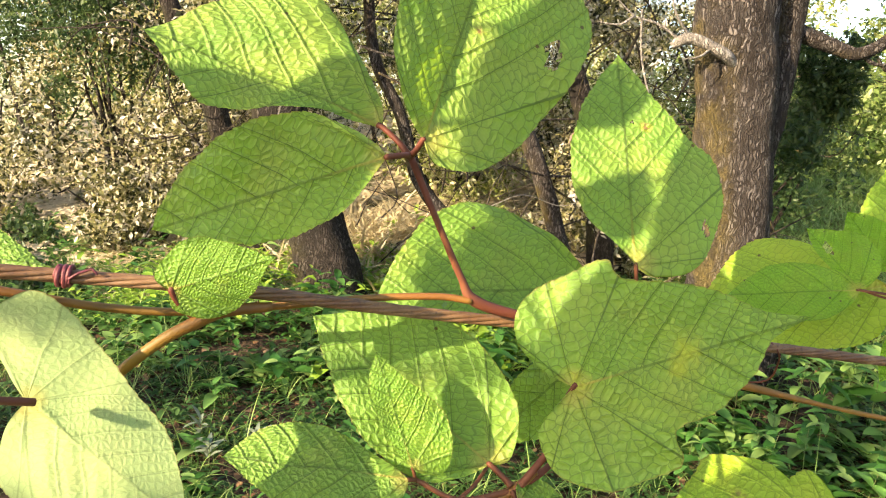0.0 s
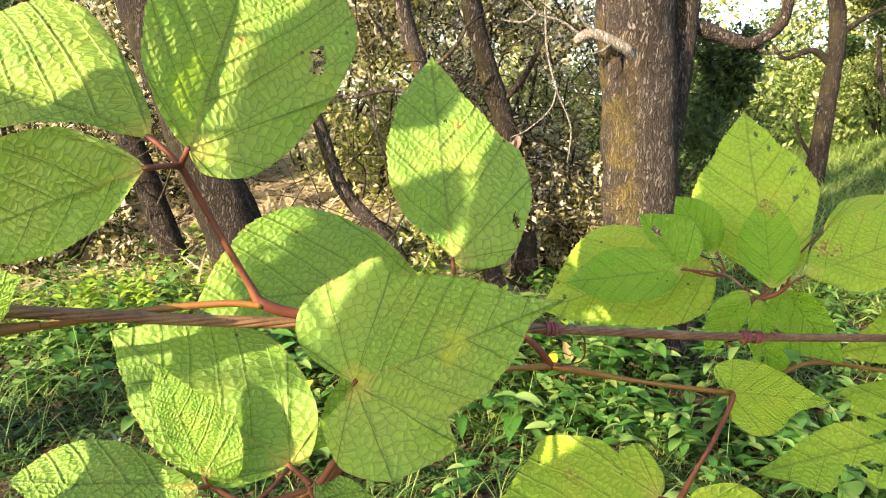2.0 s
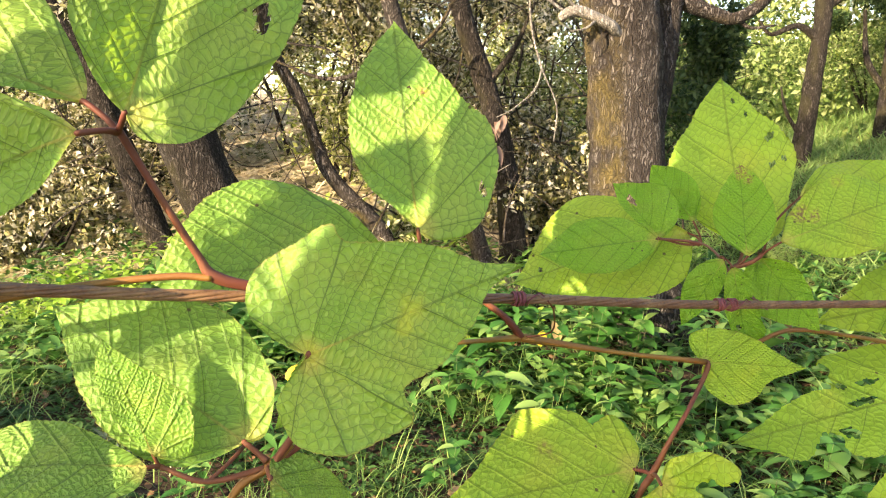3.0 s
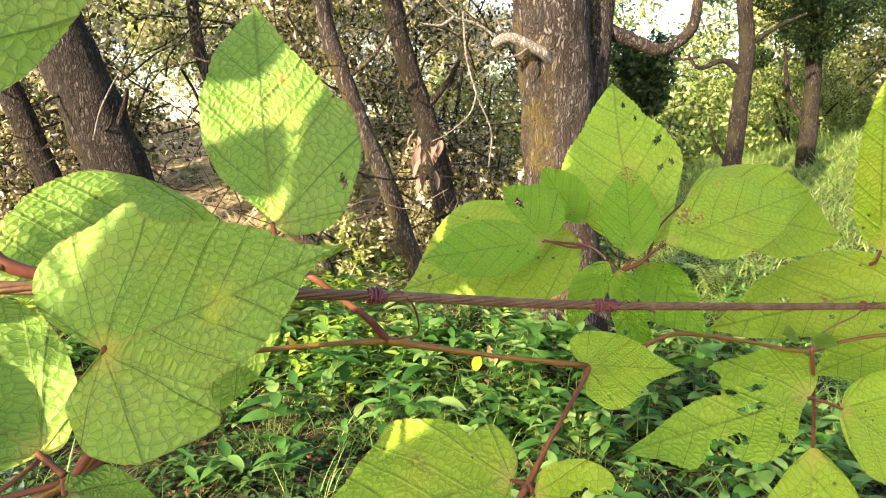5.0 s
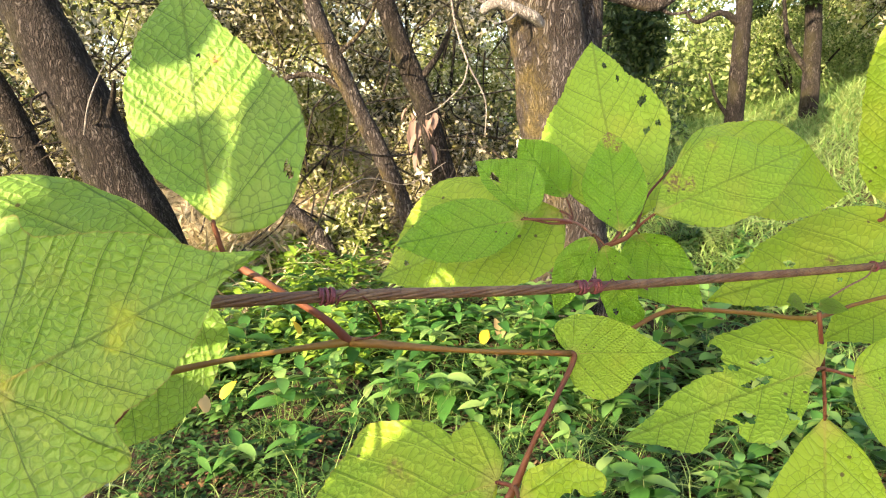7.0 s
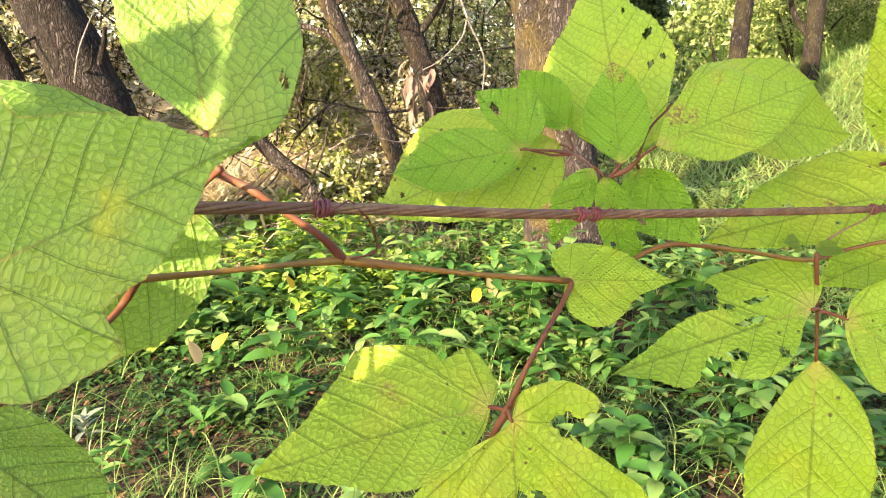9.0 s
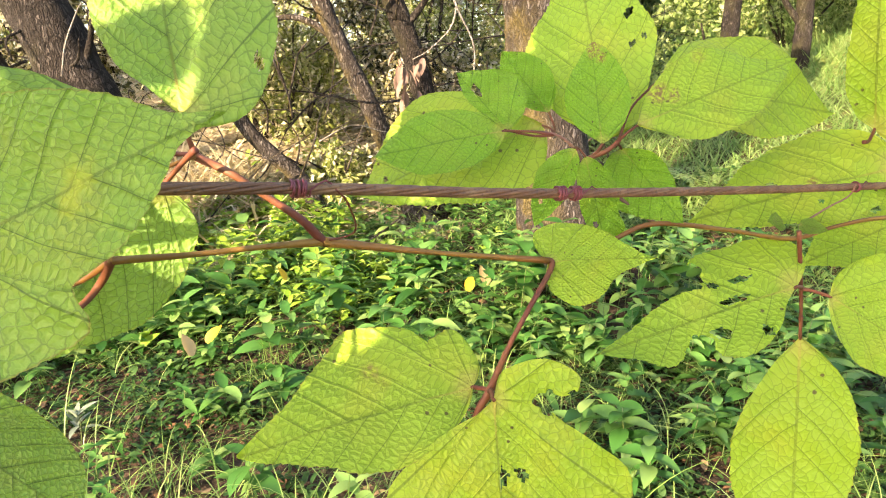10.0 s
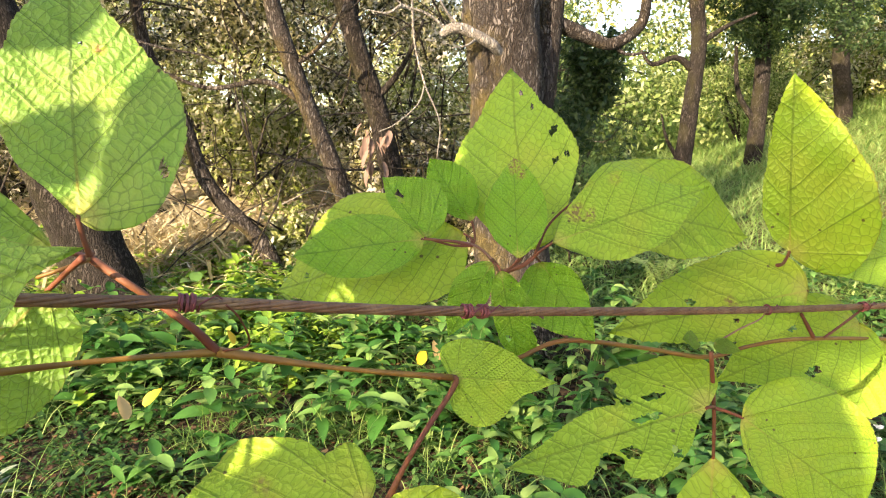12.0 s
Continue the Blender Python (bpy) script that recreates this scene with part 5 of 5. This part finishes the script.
def lush_cover():
    while True:
        y = RNG.uniform(2.7, 5.6)
        x = RNG.uniform(-0.95 * y - 0.3, 0.9 * y + 0.3)
        if (y > 3.0 or x > 0.4) and bare(x, y) < 0.3:
            return x, y


centres = [near_ground() for k in range(330)]


def tuft():
    x, y = RNG.choice(centres)
    return x + RNG.gauss(0, 0.07), y + RNG.gauss(0, 0.07)


def slope():
    y = RNG.uniform(4.5, 14)
    return RNG.uniform(0.18 * y, 1.15 * y), y


tagged(scatter("grass", 4600, tuft, 0.26, 0.0055, GRASS, 1.25, RNG, 1.0, 6), "long green grass blades growing among the herbs", "grass", kind="stuff")
tagged(scatter("grass", 3600, tuft, 0.36, 0.0045, GRASS_PALE, 1.35, RNG, 1.5, 8), "thin pale arching grass blades among the herbs", "grass", kind="stuff")
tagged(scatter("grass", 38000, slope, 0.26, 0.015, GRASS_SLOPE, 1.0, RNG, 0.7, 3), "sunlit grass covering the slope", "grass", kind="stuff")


def straw_place():
    y = 4.2 + 5.4 * RNG.random() ** 1.5
    return RNG.uniform(-0.72 * y, 0.35), y


tagged(scatter("dry_grass", 2200, lambda: (RNG.gauss(-1.3, 0.35), RNG.gauss(5.35, 0.3)), 0.42, 0.024, STRAW, 0.9, RNG, 0.6, 3), "pale dry grass in a sunny gap of the wood", "dry grass", kind="stuff")
tagged(scatter("leaf_litter", 11000, straw_place, 0.09, 0.04, STRAW, 0.12, RNG, 0.5, 3), "pale dry leaves covering the sunny bank", "leaf litter", kind="stuff")
tagged(scatter("dry_grass", 11000, straw_place, 0.24, 0.012, STRAW, 0.5, RNG, 0.6, 3), "dry straw-coloured grass on the sunny bank", "dry grass", kind="stuff")
tagged(scatter("leaf_litter", 3600, near_ground, 0.06, 0.03, DEAD, 0.05, RNG, 0.5, 3), "brown dead leaves lying on the soil", "leaf litter", kind="stuff")


def rosettes(count, place, rng, small, big, high, material):
    """Small leafy plants too many to count: rings of pointed leaves at uneven heights, in one mesh."""
    protos = [np.array([v.co[:] for v in me.vertices]) for me in herb_leaves]
    polys = [tuple(p.vertices) for p in herb_leaves[0].polygons]
    v, f = [], []
    for k in range(count):
        x, y = place()
        z = height(x, y)
        tall, size = rng.uniform(0.01, high), rng.uniform(small, big)
        turn, pr = rng.uniform(0, 6.28), rng.choice(protos)
        lean = (rng.gauss(0, 0.02), rng.gauss(0, 0.02))
        n = rng.choice((4, 5, 6, 7))
        for i in range(n):
            m = Euler((rng.uniform(-0.35, 0.35), rng.uniform(-0.7, 0.3), turn + i * 2.4)).to_matrix()
            q = pr @ np.array(m).T * size * rng.uniform(0.7, 1.2) + np.array((x + lean[0] * i, y + lean[1] * i, z + tall * (0.35 + 0.65 * i / n)))
            o = len(v)
            v += [tuple(c) for c in q]
            f += [tuple(c + o for c in p) for p in polys]
    return mesh_ob("ground_cover", v, f, material)


tagged(rosettes(7600, low_cover, RNG, 0.022, 0.05, 0.09, HERB_DARK), "low dark green ground cover of small rounded leaves", "ground cover", kind="stuff")
tagged(rosettes(2300, lush_cover, RNG, 0.05, 0.11, 0.17, HERB), "lush light green ground cover of pointed leaves", "ground cover", kind="stuff")


# three patches of paler rosettes paint pools of sun on the floor
tagged(rosettes(190, lambda: (RNG.gauss(-0.35, 0.4), RNG.gauss(3.95, 0.3)), RNG, 0.06, 0.12, 0.24, HERB_SUN), "leafy herbs before the trunks, sunlight painted in pale green", "ground cover", kind="stuff")


tagged(rosettes(380, lambda: (RNG.gauss(-1.0, 0.55), RNG.gauss(4.95, 0.3)), RNG, 0.07, 0.12, 0.22, HERB_SUN), "herbs at the foot of the trunks, sunlight painted in pale green", "ground cover", kind="stuff")


tagged(rosettes(150, lambda: (RNG.gauss(-2.3, 0.35), RNG.gauss(4.1, 0.25)), RNG, 0.05, 0.10, 0.35, HERB_SUN), "herbs on the forest floor, sunlight painted in yellow-green", "ground cover", kind="stuff")


def far_slope():
    y = RNG.uniform(13, 26)
    return RNG.uniform(0.1 * y, 1.2 * y), y


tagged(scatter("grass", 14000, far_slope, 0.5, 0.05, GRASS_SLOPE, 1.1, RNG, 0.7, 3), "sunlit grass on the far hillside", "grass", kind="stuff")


def fallen(pos, size, material, label, turn):
    t = mesh_ob("fallen_leaf", *[[tuple(v.co) for v in blade_mesh("m", size, size * 0.55).vertices], [tuple(q.vertices) for q in blade_mesh("m", size, size * 0.55).polygons]], material)
    t.location, t.rotation_euler = pos, (0.4, -0.7, turn)
    return tagged(t, label, "leaf", "fallen leaves")


fallen((0.365, 3.42, 0.26), 0.085, YELLOW, "bright yellow fallen leaf caught among the herbs", 2.9)
fallen((0.55, 3.42, 0.27), 0.10, YELLOW, "yellow leaf turning brown among the herbs", 1.2)
fallen((0.645, 3.45, 0.29), 0.13, TAN, "curled brown dead leaf among the herbs", 1.7)
fallen((-0.70, 2.85, 0.20), 0.12, TAN, "curled tan dead leaf on the ground", 2.2)
fallen((-0.66, 2.95, 0.22), 0.10, YELLOW, "yellow fallen leaf on the ground", 0.6)
fallen((-0.40, 3.5, 0.34), 0.09, YELLOW, "yellow leaf lying on the herbs", 2.2)


def sprig(pos, material, label, category, leaves, size, tall, width=0.22):
    """A small plant whose leaves spread from a short stem."""
    t = thing(category.replace(" ", "_"), label, category, at=pos)
    tube("stem", [(0, 0, -0.02), (0.01, 0, tall * 0.5), (0.0, 0.01, tall)], [0.003, 0.002, 0.0014], STEM_HERB, t, sides=6, per=3)
    me = blade_mesh("leaf", 1.0, width, 0.2, 0.35)
    me.materials.append(material)
    for i in range(leaves):
        lf = new("leaf", me)
        lf.parent = t
        s = size * RNG.uniform(0.7, 1.15)
        lf.matrix_local = Matrix.Translation((0, 0, tall * (0.45 + 0.55 * i / leaves))) @ Euler((RNG.uniform(-0.3, 0.3), RNG.uniform(-1.0, 0.1), i * 2.4)).to_matrix().to_4x4() @ Matrix.Scale(s, 4)
    return t


for dx, dy in ((0, 0), (0.16, 0.1), (-0.12, 0.16)):
    x, y = -1.17 + dx, 2.35 + dy
    sprig((x, y, height(x, y)), SILVER, "silvery white narrow-leaved sprig on the forest floor", "silvery herb", 10, 0.085, 0.13, 0.27)
for k in range(7):
    x, y = 2.2 + RNG.uniform(-0.25, 0.3), 2.35 + RNG.uniform(-0.2, 0.25)
    fl = thing("white_flower", "small white flower open among the herbs", "flower", "white flowers", at=(x, y, height(x, y)))
    h = RNG.uniform(0.22, 0.34)
    tube("stem", [(0, 0, -0.01), (0.01, 0, h * 0.5), (0.005, 0, h)], [0.0016, 0.0013, 0.001], STEM_HERB, fl, sides=5, per=3)
    for i in range(5):
        pt = new("petal", blade_mesh("petal", 0.022, 0.016, 0.2, 0.1))
        pt.data.materials.append(WHITE)
        pt.parent = fl
        pt.matrix_local = Matrix.Translation((0.005, 0, h)) @ Euler((0.9, -0.3, i * 1.257)).to_matrix().to_4x4()
fern = thing("fern", "bright sunlit fern on the grassy slope", "fern", at=(2.47, 5.0, height(2.47, 5.0)))
for k in range(9):
    a = k * 0.7 + 0.2
    d = Vector((math.cos(a), math.sin(a), 0))
    frond = tube("frond", [(0, 0, 0), d * 0.10 + Vector((0, 0, 0.18)), d * 0.24 + Vector((0, 0, 0.27)), d * 0.38 + Vector((0, 0, 0.26))], [0.003, 0.002, 0.001], STEM_HERB, fern, sides=5, per=4)
    line = spline([(0, 0, 0), d * 0.10 + Vector((0, 0, 0.18)), d * 0.24 + Vector((0, 0, 0.27)), d * 0.38 + Vector((0, 0, 0.26))], 6)
    fv, ff = [], []
    for i in range(3, len(line) - 1):
        for sg in (-1, 1):
            o, c = len(fv), line[i]
            sd = Vector((-d.y, d.x, -0.15)) * sg
            ln = 0.10 * (1 - i / len(line)) + 0.02
            fv += [c, c + sd * ln * 0.5 + d * 0.012, c + sd * ln, c + sd * ln * 0.5 - d * 0.012]
            ff.append((o, o + 1, o + 2, o + 3))
    mesh_ob("pinnae", fv, ff, GRASS_PALE, frond)
dried = thing("dried_spray", "hanging spray of pinkish dried leaves on a twig", "dried leaves")
tube("twig", [(0.95, 4.7, 1.62), (0.5, 4.45, 1.55), (0.30, 4.4, 1.50), (0.22, 4.4, 1.42)], [0.006, 0.004, 0.002], BARK_DARK, dried, sides=6)
for k in range(16):
    lf = new("leaf", blade_mesh("dried_leaf", RNG.uniform(0.09, 0.14), 0.045, 0.5, 0.1))
    lf.data.materials.append(DRIED)
    lf.parent = dried
    lf.matrix_local = pose(0.27 + RNG.uniform(-0.08, 0.10), 4.4 + RNG.uniform(-0.03, 0.03), RNG.uniform(1.22, 1.52), RNG.uniform(-40, 40), RNG.uniform(60, 105), RNG.uniform(0, 360))


# bare hanging vines and twigs before the trunks
for pts, r0 in (
        ([(0.460, 3.900, 2.166), (0.486, 3.900, 1.929), (0.548, 3.880, 1.717), (0.639, 3.900, 1.520), (0.635, 3.920, 1.316)], 0.007),
        ([(0.548, 3.880, 1.717), (0.512, 3.850, 1.607), (0.396, 3.850, 1.497), (0.304, 3.900, 1.450)], 0.005),
        ([(-0.334, 4.700, 0.957), (-0.103, 4.700, 1.059), (0.169, 4.700, 1.007), (0.437, 4.700, 1.148)], 0.005),
        ([(-1.300, 4.600, 1.981), (-1.350, 4.600, 1.803), (-1.258, 4.600, 1.627), (-1.293, 4.600, 1.372)], 0.006),
        ([(-1.719, 4.200, 1.407), (-1.669, 4.200, 1.589), (-1.584, 4.200, 1.755), (-1.549, 4.200, 1.804)], 0.006)):
    v = thing("bare_vine", "thin bleached bare vine hanging among the trunks", "vine", "bare hanging vines", at=pts[0])
    tube("stem", [Vector(p) - Vector(pts[0]) for p in pts], [r0, r0 * 0.8, r0 * 0.5], DEADWOOD, v, sides=6, per=6, rough=0.2, rs=30.0)
